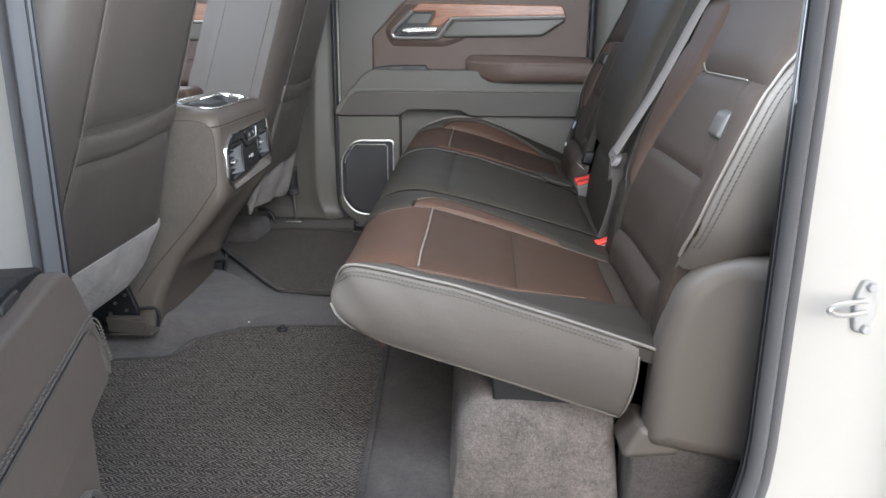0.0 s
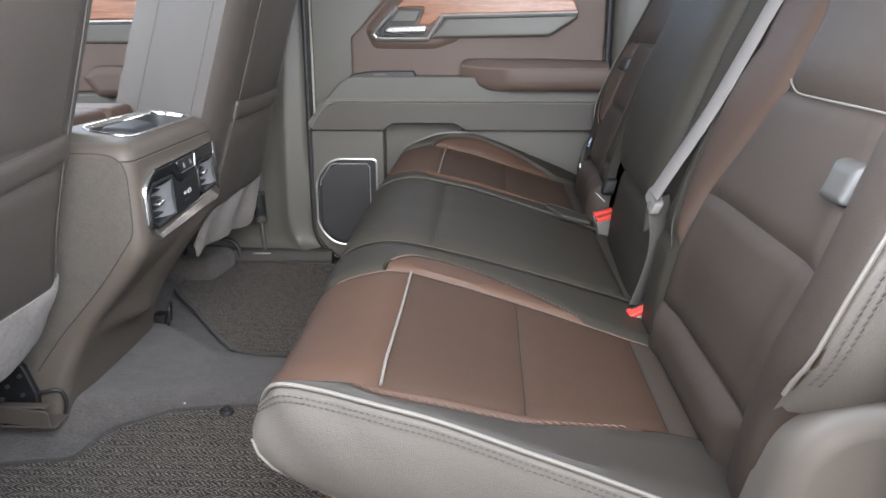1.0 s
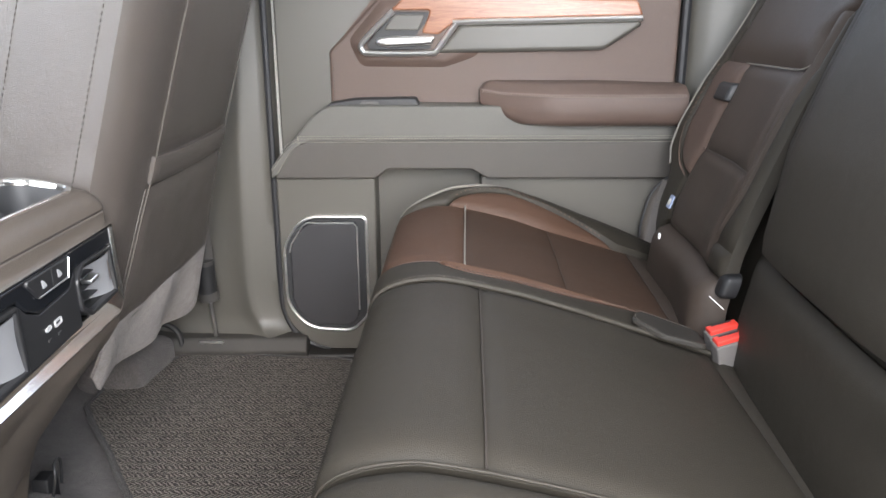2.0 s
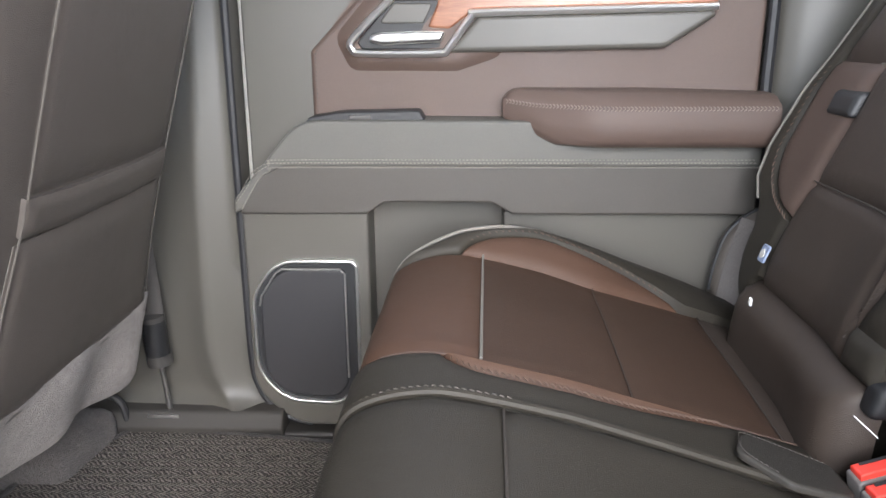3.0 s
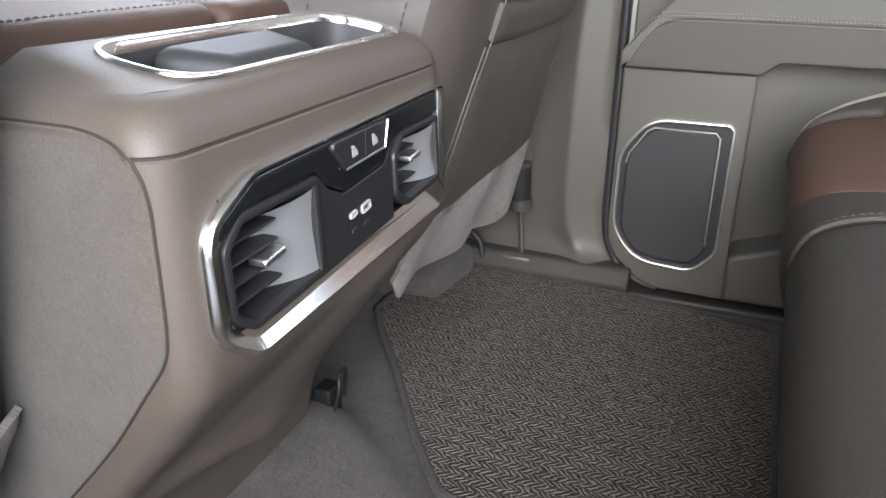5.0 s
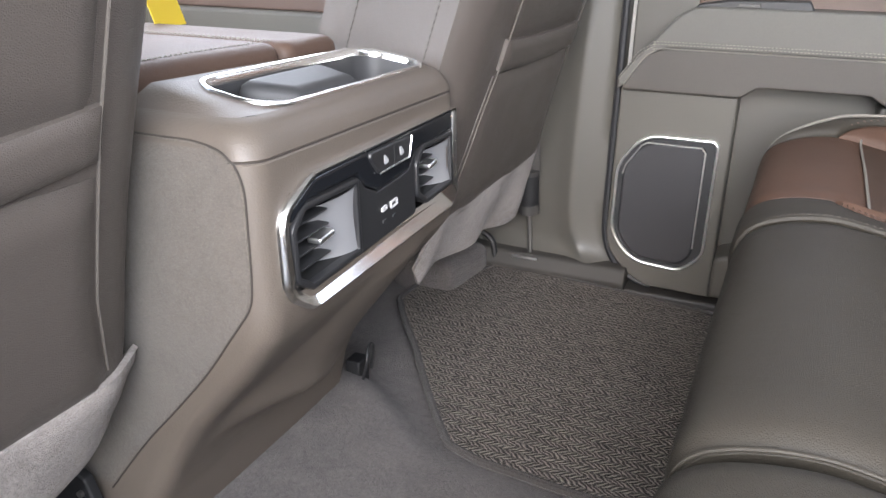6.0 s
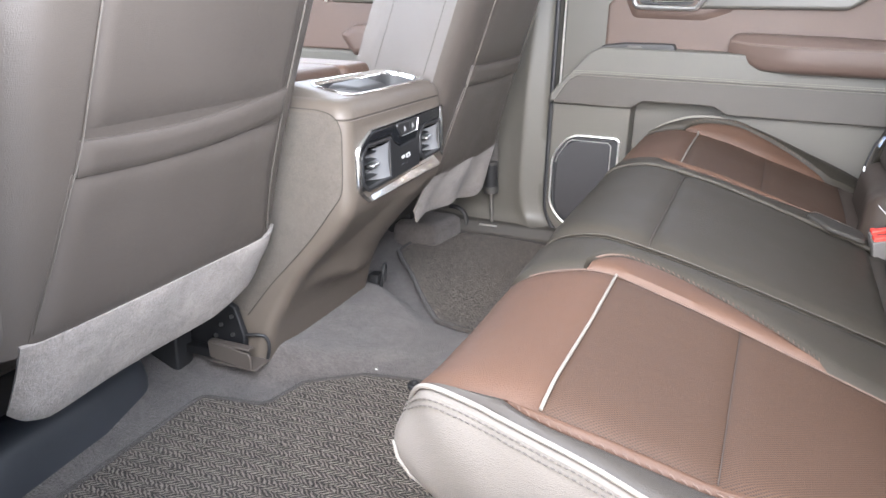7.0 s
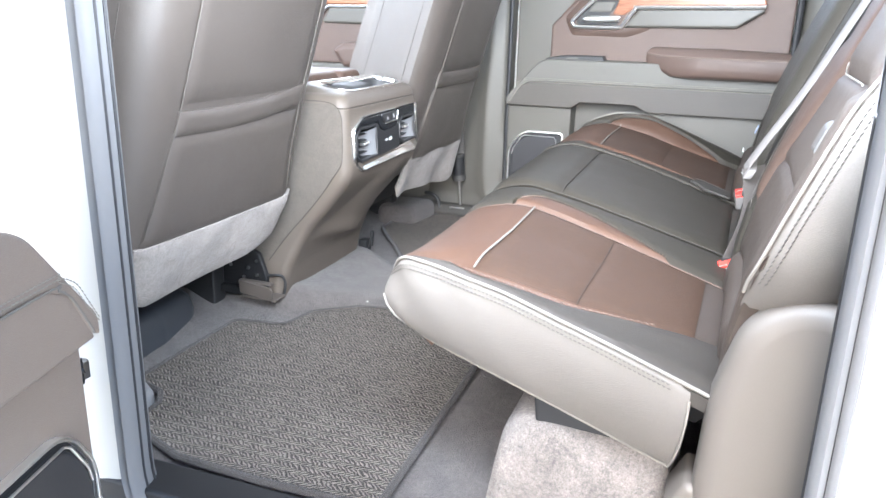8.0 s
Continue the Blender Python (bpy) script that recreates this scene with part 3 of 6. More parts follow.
# ---- floor mats ----
def floor_mat(outline, label, clip=None):
    cx = sum(p[0] for p in outline) / len(outline)
    cy = sum(p[1] for p in outline) / len(outline)
    mt = thing("floor_mat", (cx, cy, 0), label, "floor mat", "rear floor mats")
    rim_pts = rounded(outline, 0.022, 6)
    part("woven_top", slab(inset(rim_pts, 0.003), "xy", 0.001, 0.0115, 0.003), MATWEAVE, mt)
    part("bound_edge", tube([Vector((p.x, p.y, 0.0088)) for p in rim_pts], 0.0058, 8, True), BINDING, mt, "dark bound edge")
    if clip:
        bm = bmesh.new()
        ring = [(clip[0] + 0.012 * math.cos(a * math.pi / 8), clip[1] + 0.012 * math.sin(a * math.pi / 8)) for a in range(16)]
        slab(ring, "xy", 0.008, 0.019, 0.004, bm)
        ring = [(clip[0] + 0.005 * math.cos(a * math.pi / 6), clip[1] + 0.005 * math.sin(a * math.pi / 6)) for a in range(12)]
        slab(ring, "xy", 0.017, 0.024, 0.002, bm)
        part("clip", bm, BLACK, mt, "black plastic fixing button")
    return mt


floor_mat([(-0.620, 1.053), (-0.622, 1.342), (-0.516, 1.360), (-0.500, 1.445), (-0.420, 1.512), (-0.342, 1.528), (-0.10, 1.54), (-0.094, 1.44), (-0.080, 0.885),
           (-0.25, 0.878), (-0.40, 0.885), (-0.505, 0.925), (-0.522, 0.947), (-0.528, 1.0), (-0.550, 1.030)],
          "dark grey zigzag-woven floor mat with a bound edge and button", (-0.326, 1.506))
floor_mat([(-0.646, 2.125), (-0.600, 2.055), (-0.535, 1.968), (-0.508, 1.925), (-0.448, 1.838), (-0.397, 1.772), (-0.350, 1.757), (-0.224, 1.747), (-0.066, 1.752), (-0.060, 2.288),
           (-0.210, 2.318), (-0.360, 2.338), (-0.542, 2.352), (-0.572, 2.298), (-0.592, 2.284), (-0.644, 2.284)],
          "dark grey zigzag-woven floor mat against the closed door")

# ---- carpeted box under the bench ----
hump = thing("under_seat_box", (0.16, 1.6, 0.0), "light grey carpet-covered box under the bench", "storage box")
HUMP = rounded([(0.043, -0.01), (0.285, -0.01), (0.275, 0.135), (0.060, 0.150)], [0, 0.0, 0.03, 0.075], 8)


def hump_at(p, d):
    lean = 0.30 * (0.15 - p[1]) if d < 1.0 else 0.0
    w = 0.004 * (noise.noise(Vector((p[0] * 18, p[1] * 18, d * 4))))
    return Vector((p[0] + w, d - lean + w, p[1]))


part("carpet_cover", slab(HUMP, hump_at, 2.30, 0.962, 0.038), HUMPCARPET, hump, "light grey looped carpet cover")
part("carpet_hem", tube([Vector((0.040 + 0.25 * i / 16, 0.915, 0.0)) for i in range(17)], 0.006, 8), HUMPCARPET, hump, "turned carpet hem")
BRACKET = rounded([(0.098, 0.186), (0.104, 0.132), (0.150, 0.118), (0.272, 0.094), (0.285, 0.140)], 0.006, 3)
brk = thing("seat_bracket", (0.18, 1.0, 0.13), "black steel bracket under the bench cushion", "bracket")
part("plate", slab(BRACKET, "xz", 1.10, 0.972, 0.004), NIGHT, brk)
part("arm", box(0.20, 0.26, 1.01, 1.06, 0.085, 0.125, 0.004), NIGHT, brk)

# ---- rear bench ----
CUSH = spline([(-0.050, 0, 0.195), (-0.098, 0, 0.232), (-0.118, 0, 0.275), (-0.102, 0, 0.306), (-0.055, 0, 0.321), (0.0, 0, 0.317), (0.140, 0, 0.284), (0.286, 0, 0.246), (0.375, 0, 0.222)], 12)


def cush_at(u):
    k = min(max(u * 12, 0), len(CUSH) - 1)
    i = min(int(k), len(CUSH) - 2)
    return CUSH[i].lerp(CUSH[i + 1], k - i)


def shear(y):
    return 0.025 * (y - 1.17)


def bench(u, y, dz=0.0, nose=0.0):
    p = cush_at(u)
    f = min(max((p.z - 0.19) / 0.11, 0), 1)
    return Vector((p.x + shear(y) - nose * max(0, 1 - u / 5), y, p.z + dz * f))


def rear_cushion(side, seat):
    """side 0: the seat by the open door; 1: its mirror by the closed door."""
    mid = 1.61

    def my(y):
        return y if side == 0 else 2 * mid - y

    def fn(u, y):
        w = my(y)
        k = min(max((y - 1.2) / 0.23, 0), 1)
        d = 0.012 * k if side == 0 else 0.036 - 0.012 * k
        e = min(max((1.075 - y) / 0.07, 0), 1) ** 1.5
        if side == 1:
            # the bolster by the closed door stands up above the insert
            e = min(max((yn(u) + 0.004 - y) / 0.05, 0), 1) ** 0.9
            return bench(u, w, d + e * lerp([(2.3, 0.0), (3, 0.012), (4, 0.030), (5, 0.038), (6, 0.042), (7, 0.040), (8, 0.03)], u))
        d += e * smooth_at([(2.3, 0.004), (3, 0.006), (4, -0.012), (5, -0.014), (5.5, -0.009), (6, -0.008), (6.5, -0.005), (7, -0.002)], u)
        return bench(u, w, d)
    yo = lambda u: smooth_at([(0, 1.045), (2.4, 1.030), (3, 1.020), (5, 0.998), (6, 0.962), (7, 0.921), (8, 0.90)], u)
    yn = lambda u: lerp([(0, 1.006), (2.3, 1.030), (3, 1.030), (5, 1.036), (6, 1.044), (7, 1.008), (8, 0.99)] if side else [(0, 1.006), (2.3, 1.026), (3, 1.026), (5, 1.027), (6, 1.026), (7, 1.060), (8, 1.07)], u)
    yi = lambda u: lerp([(0, 1.295), (3, 1.300), (4, 1.312), (5, 1.329), (6, 1.310), (7, 1.285), (8, 1.27)] if side == 0 else [(0, 1.30), (3, 1.31), (5, 1.331), (6, 1.331), (7, 1.318), (8, 1.31)], u)
    ye = lambda u: 1.428 if side == 0 else 1.412

    def bow(u, a, b, amp, sk=0.8):
        if u <= a or u >= b:
            return 0.0
        return max(amp * math.sin(math.pi * ((u - a) / (b - a)) ** sk) ** 0.75, 0.0015)
    big, thin = (0.058, 0.014), (0.020, 0.044)
    ya = lambda u: yi(u) + bow(u, 4.45, 6.62, big[side] if side == 0 else thin[0], 0.8)
    yb = lambda u: max(yn(u) - bow(u, 4.6, 6.8, big[1] if side == 0 else thin[1], 0.9 if side == 0 else 1.15), yo(u) + 0.008)
    bm = bmesh.new()
    prof = [(-0.04, 0.20), (-0.085, 0.24), (-0.095, 0.28), (-0.05, 0.302), (0.13, 0.268), (0.36, 0.205), (0.30, 0.135), (0.10, 0.178)]
    stack(bm, [[Vector((x + shear(my(y)), my(y), z + (0.02 if side else 0))) for x, z in prof] for y in (1.045, 1.2, 1.425 if side == 0 else 1.409)])
    th = part("cushion", bm, BLACK, seat, "bench cushion with black underside")
    part("front_panel", pad(fn, 0, 5, yn, yi, 36, 14, 0.0025, 0.0015, 0.009, wrinkle=0.0011, flip=side == 1), BROWN, th, "smooth brown leather front panel")
    part("insert", pad(fn, 5, 6, yn, yi, 10, 18, 0.0015, 0.0015, 0.006, flip=side == 1), PERF, th, "perforated brown leather insert")
    part("insert", pad(fn, 6, 7, yn, yi, 10, 18, 0.0015, 0.0015, 0.006, flip=side == 1), PERF, th, "perforated brown leather insert")
    part("rear_strip", pad(fn, 7, 8, yn, yi, 8, 14, 0.0015, 0.0015, 0.006, flip=side == 1), DKBROWN, th)
    part("crescent", pad(fn, 4.47, 6.60, yi, ya, 26, 6, 0.007, 0.002, 0.012, flip=side == 1), BROWN, th, "brown leather crescent with stitched edge")
    part("crescent", pad(fn, 4.62, 6.78, yb, yn, 26, 5, 0.004, 0.002, 0.010, flip=side == 1), BROWN, th, "brown leather crescent with stitched edge")
    part("inner_bolster", pad(fn, 0, 8, ya, ye, 60, 8, 0.006, 0.004, 0.02, wrinkle=0.0008, flip=side == 1), DARK, th)
    part("outer_bolster", pad(fn, 2.35, 8, yo, yb, 44, 6, 0.006, 0.003, 0.012, flip=side == 1), BOLSTER if side == 0 else DARK, th)
    us = [2.3 + 5.6 * i / 60 for i in range(61)]
    pipe = [fn(u, yo(u)) + Vector((0, 0, 0.0015)) for u in us]
    part("piping", tube(pipe, 0.0023, 8), PIPING, th, "pale leather piping")
    # white cross seam
    row = [fn(5.0, 1.027 + (1.327 - 1.027) * i / 24) + Vector((0, 0, 0.0015)) for i in range(25)]
    part("cross_piping", tube(row, 0.0017, 6), PIPING, th, "pale cross piping")
    row = [fn(u, yi(u)) + Vector((0, 0, 0.0)) for u in [3.2 + 4.6 * i / 40 for i in range(41)]]
    part("seam_piping", tube(row, 0.0013, 6), MIDBROWN, th)
    arc = [fn(u, ya(u) + 0.003) + Vector((0, 0, 0.004)) for u in [4.60 + 1.96 * i / 50 for i in range(51)]]
    part("stitching", stitches(arc, 0.0045, 0.0018, 0.0010, 0.0026), THREADBROWN, th)
    arc = [fn(u, yb(u) - 0.003) + Vector((0, 0, 0.004)) for u in [4.78 + 1.9 * i / 50 for i in range(51)]]
    part("stitching", stitches(arc, 0.005, 0.004, 0.0009, 0.002), THREADBROWN, th)
    for u in (6.0, 7.0):
        row = [fn(u, yn(u) + (yi(u) - yn(u)) * i / 24) + Vector((0, 0, 0.0008)) for i in range(25)]
        part("seam", tube(row, 0.0006, 6), THREADDARK, th, "dark sewn seam")
    # side panel
    sgn = -1 if side == 0 else 1
    NU, NV = 44, 14
    bm = bmesh.new()

    def side_pt(a, b):
        u = 2.3 + (7.05 - 2.3) * a
        tp = fn(u, yo(u))
        x = -0.082 + (0.278 + 0.082) * a
        zb = smooth_at([(-0.082, 0.222), (-0.05, 0.208), (0.10, 0.172), (0.278, 0.128)], x)
        ybm = smooth_at([(-0.082, 1.006), (0.10, 0.972), (0.278, 0.941)], x)
        bp = Vector((x + shear(my(ybm)), my(ybm), zb + (0.030 if side else 0)))
        p = tp.lerp(bp, b)
        bulge = math.sin(math.pi * b) ** 0.7
        p.y += sgn * 0.014 * bulge
        p.x -= 0.020 * bulge * max(0, 1 - a / 0.12) ** 1.5
        p.x += 0.005 * bulge * max(0, (a - 0.93) / 0.07)
        return p
    part("side_panel", pad(lambda a, b: side_pt(a, b), 0, 1, lambda a: 0.0, lambda a: 1.0, NU, NV, 0.002, 0.002, 0.008, 0.0, flip=side == 0), GREY, th, "grey leather side panel")
    for off, nm in ((0.048, 0), (0.088, 1)):
        row = [side_pt(0.02 + 0.95 * i / 70, off) + Vector((0, sgn * 0.004, 0)) for i in range(71)]
        part("stitching", stitches(row, 0.0038, 0.0022, 0.0007, 0, (0, sgn, 0.2)), THREADSOFT, th)
    hem = [side_pt(0.0, b) for b in (0.4, 0.6, 0.8, 0.95)] + [side_pt(i / 40, 1.0) for i in range(41)] + [side_pt(1.0, 1 - k / 8) for k in range(1, 8)]
    part("hem_piping", tube(hem, 0.0016, 8), PIPING if side == 0 else DARK, th, "pale hem piping")
    return th


seat_near = thing("rear_seat", (0.2, 1.17, 0.15), "brown and grey leather rear seat beside the open doorway", "car seat", "rear seats")
seat_far = thing("rear_seat", (0.2, 2.05, 0.15), "brown and grey leather rear seat beside the closed door", "car seat", "rear seats")
seat_mid = thing("rear_seat", (0.2, 1.61, 0.15), "dark grey leather middle rear seat with armrest pad", "car seat", "rear seats")
rear_cushion(0, seat_near)
rear_cushion(1, seat_far)


def middle_cushion():
    bm = bmesh.new()
    prof = [(-0.04, 0.20), (-0.09, 0.24), (-0.10, 0.29), (-0.05, 0.315), (0.13, 0.28), (0.36, 0.215), (0.30, 0.135), (0.10, 0.178)]
    stack(bm, [[Vector((x + shear(y), y, z)) for x, z in prof] for y in (1.43, 1.80)])
    th = part("cushion", bm, BLACK, seat_mid, "middle bench cushion with black underside")

    def fn(u, y):
        k = 1 - min(min(y - 1.428, 1.808 - y) / 0.05, 1)
        return bench(u, y, 0.022 - 0.010 * max(k, 0) ** 2 * (1 if y < 1.6 else 0.3) + 0.012 * (y - 1.43) / 0.36, -0.002)
    a, b = 1.432, 1.804
    ca, cb = (lambda u: a), (lambda u: b)
    part("front_panel", pad(fn, 0, 5.17, ca, cb, 36, 20, 0.003, 0.002, 0.008, wrinkle=0.0014), DARK, th)
    part("top_panel", pad(fn, 5.17, 7.2, ca, cb, 24, 20, 0.003, 0.002, 0.008, wrinkle=0.0014), DARK, th)
    part("rear_strip", pad(fn, 7.2, 8, ca, cb, 8, 14, 0.003), DARK, th)
    row = [fn(5.17, a + 0.004 + (b - a - 0.008) * i / 24) + Vector((0, 0, 0.0004)) for i in range(25)]
    part("seam", tube(row, 0.0013, 6), THREADDARK, th, "dark sewn seam")
    for y, s in ((a - 0.002, -1), (b + 0.002, 1)):
        row = [fn(u, y) + Vector((0, 0, 0.004)) for u in [1.0 + 6.6 * i / 70 for i in range(71)]]
        part("piping", tube(row, 0.0042 if s > 0 else 0.0016, 8), DARK, th, "dark leather welt")
        if s > 0:
            row = [p + Vector((0, s * 0.0052, 0.0024)) for p in row[:46]]
            part("stitching", stitches(row, 0.004, 0.0022, 0.0007, 0.0010), THREADSTITCH, th)


middle_cushion()


def back_x(z):
    return lerp([(0.20, 0.326), (0.30, 0.333), (0.38, 0.347), (0.45, 0.371), (0.52, 0.397), (0.60, 0.428), (0.70, 0.470), (0.86, 0.538), (1.0, 0.60)], z)


def rear_backrest(side, seat):
    mid = 1.61

    def my(y):
        return y if side == 0 else 2 * mid - y

    def fn(z, y):
        # the insert lies in a shallow hollow between two bolsters
        d = 0.0
        c = abs(y - 1.12) / 0.15
        if z < 0.60:
            d = (0.009 if y > 1.12 else 0.012) * min(max(c - 0.75, 0) / 0.5, 1) ** 1.2 * min(1, (0.62 - z) / 0.06)
        return Vector((back_x(z) - d + shear(my(y)), my(y), z))
    yo = lambda z: lerp([(0.24, 0.94), (0.34, 0.925), (0.40, 0.895), (0.50, 0.888), (0.60, 0.880), (0.9, 0.873)] if side == 0 else [(0.24, 1.030), (0.300, 1.030), (0.3265, 1.003), (0.358, 0.9985), (0.388, 1.005), (0.42, 0.990), (0.45, 0.962), (0.49, 0.956), (0.57, 0.972), (0.66, 1.012), (0.9, 1.08)], z)
    yi = lambda z: 1.372
    zt = 0.572 if side == 0 else 0.600
    zm = 0.446 if side == 0 else 0.47
    ins_o = lambda z: lerp([(0.24, 1.0), (0.45, 0.962), (0.58, 0.985)] if side == 0 else [(0.24, 1.062), (0.35, 1.078), (0.42, 1.085), (0.47, 1.103), (0.565, 1.116), (0.60, 1.118)], z)
    ins_i = lambda z: lerp([(0.24, 1.300), (0.375, 1.292), (0.45, 1.278), (0.57, 1.215), (0.70, 1.215)] if side == 0 else [(0.24, 1.300), (0.375, 1.310), (0.70, 1.330)], z)
    zr = 0.30 if side == 0 else 0.338
    bm = bmesh.new()
    prof = [(0.37, 0.21), (0.395, 0.38), (0.46, 0.56), (0.59, 0.90), (0.63, 1.0), (0.66, 1.0), (0.66, 0.21)]
    stack(bm, [[Vector((x + shear(my(y)), my(y), z)) for x, z in prof] for y in (0.915, 1.12, 1.372)])
    th = part("backrest", bm, BLACK if side == 0 else DARK, seat, "backrest with dark shell")
    part("lower_roll", pad(fn, 0.225, zr, lambda z: ins_o(z) - (0.022 if side else 0.0), ins_i if side == 0 else (lambda z: 1.366), 10, 22, 0.016 if side == 0 else 0.022, 0.0 if side == 0 else 0.004, 0.03, flip=side == 1), DKBROWN, th)
    part("insert", pad(fn, zr, zm, ins_o, ins_i, 14, 16, 0.003, flip=side == 1), DKBROWN, th, "perforated dark brown insert")
    part("insert", pad(fn, zm, zt, ins_o, ins_i, 12, 16, 0.003, flip=side == 1), DKBROWN, th, "perforated dark brown insert")
    part("upper_panel", pad(fn, zt, 0.98, lambda z: yo(z) + (0.004 if side == 0 else 0.030), lambda z: ins_i(z) + 0.157 * min(max((z - 0.66) / 0.06, 0), 1), 22, 22, 0.006, 0.004, 0.03, flip=side == 1), DKBROWN, th, "dark brown upper panel")
    if side == 1:
        row = [fn(zm, ins_o(zm) + (ins_i(zm) - ins_o(zm)) * i / 20) + Vector((-0.0022, 0, 0)) for i in range(21)]
        part("seam", tube(row, 0.0010, 6), THREADDARK, th, "dark sewn seam")
    edge = lambda z: lerp([(0.375, 1.294 if side == 0 else 1.314), (0.40, 1.325), (0.45, 1.342), (0.62, 1.350), (0.70, 1.36)], z)
    part("inner_bolster", pad(fn, 0.376, 0.68, ins_i, edge, 22, 8, 0.006, 0.003, 0.02, flip=side == 1), INNERBROWN if side == 0 else DKBROWN, th, "brown leather bolster")
    part("inner_border", pad(fn, 0.225 if side == 0 else zr, 0.376, ins_i, lambda z: 1.372, 10, 8, 0.005, flip=side == 1), DARK, th)
    part("inner_border", pad(fn, 0.376, 0.68, edge, lambda z: 1.372, 16, 5, 0.005, flip=side == 1), DARK, th)
    yq = yo
    if side == 1:
        # the brown bolster ends in a stitched curve; below it the grey border runs in to the insert
        yq = lambda z: lerp([(0.225, ins_o(0.225) - 0.020), (0.335, ins_o(0.335) - 0.020), (0.345, ins_o(0.345)), (0.4235, 1.0855), (0.428, 1.062), (0.436, 1.034), (0.4526, 1.006), (0.47, 0.992), (0.493, 0.985), (0.572, 0.995), (0.656, 1.045), (0.95, 1.12)], z)
        part("outer_border", pad(fn, 0.225, 0.95, yo, yq, 90, 8, 0.004, 0.002, 0.010, flip=True), DARK, th)
        arc = [fn(z, yq(z)) + Vector((-0.0065, 0, 0)) for z in [0.4235 + 0.030 * i / 30 for i in range(30)] + [0.4535 + 0.146 * i / 20 for i in range(21)]]
        part("stitching", stitches(arc, 0.005, 0.004, 0.0009, 0.002, (-1, 0, 0.4)), THREADBROWN, th)
    part("outer_bolster", pad(fn, 0.225 if side == 0 else 0.4235, zt, yq, ins_o, 26, 10, 0.005, 0.003, 0.02, flip=side == 1), DKBROWN if side == 0 else MIDBROWN, th, "dark leather bolster")
    z0 = 0.365 if side == 0 else 0.425
    zs = [z0 + (0.935 - z0) * i / 40 for i in range(41)]
    pipe = [fn(z, yo(z)) + Vector((-0.002, 0, 0)) for z in zs]
    part("piping", tube(pipe, 0.0019, 8), PIPING, th, "pale leather piping")
    arc = [fn(z, edge(z)) + Vector((-0.006, 0, 0)) for z in [0.365 + 0.2 * i / 30 for i in range(31)]]
    part("stitching", stitches(arc, 0.004, 0.0016, 0.0007, 0.0016, (-1, 0, 0.4)), THREADSOFT, th)
    row = [fn(zt + 0.012 * max(0.0, (i - 16) / 4) ** 2, (0.985 if side == 0 else 1.115) + 0.222 * i / 20) + Vector((-0.002, 0, 0)) for i in range(21)]
    part("seam_piping", tube(row, 0.0011, 6), PIPING, th, "pale seam piping")
    sgn = -1 if side == 0 else 1

    def sp(z, k):
        p = fn(z, yo(z))
        return p + Vector((0.16 * k, sgn * (0.012 * math.sin(math.pi * min(k * 1.5, 1))), 0))
    part("side_panel", pad(sp, 0.345, 0.95, lambda z: 0.0, lambda z: 1.0, 26, 10, 0.003, 0.002, 0.012, 0.0, flip=side == 0), GREY, th, "grey leather side panel")
    for k in (0.05, 0.09):
        row = [sp(z, k) + Vector((0, sgn * 0.0035, 0)) for z in zs[1:]]
        part("stitching", stitches(row, 0.0042, 0.0018, 0.0008, 0.0006, (-0.3, sgn, 0)), THREADSOFT, th)
    # retractor guide on the insert's outer edge
    gz = 0.517 if side == 0 else 0.556
    gw, gh = (0.022, 0.017) if side == 0 else (0.029, 0.014)
    c = fn(gz, 0.990 if side == 0 else 1.090)
    g = rounded([(c.y - gw, gz - gh), (c.y + gw, gz - gh), (c.y + gw, gz + gh), (c.y - gw, gz + gh)], 0.005, 4)
    lean = (back_x(0.54) - back_x(0.50)) / 0.04
    part("belt_guide", slab(g, lambda p, d: Vector((d + c.x + (p[1] - gz) * lean, p[0], p[1])), 0.010, -0.012, 0.008), GUIDE if side == 0 else BLACK, th, "smooth plastic belt guide")
    return th


rear_backrest(0, seat_near)
rear_backrest(1, seat_far)


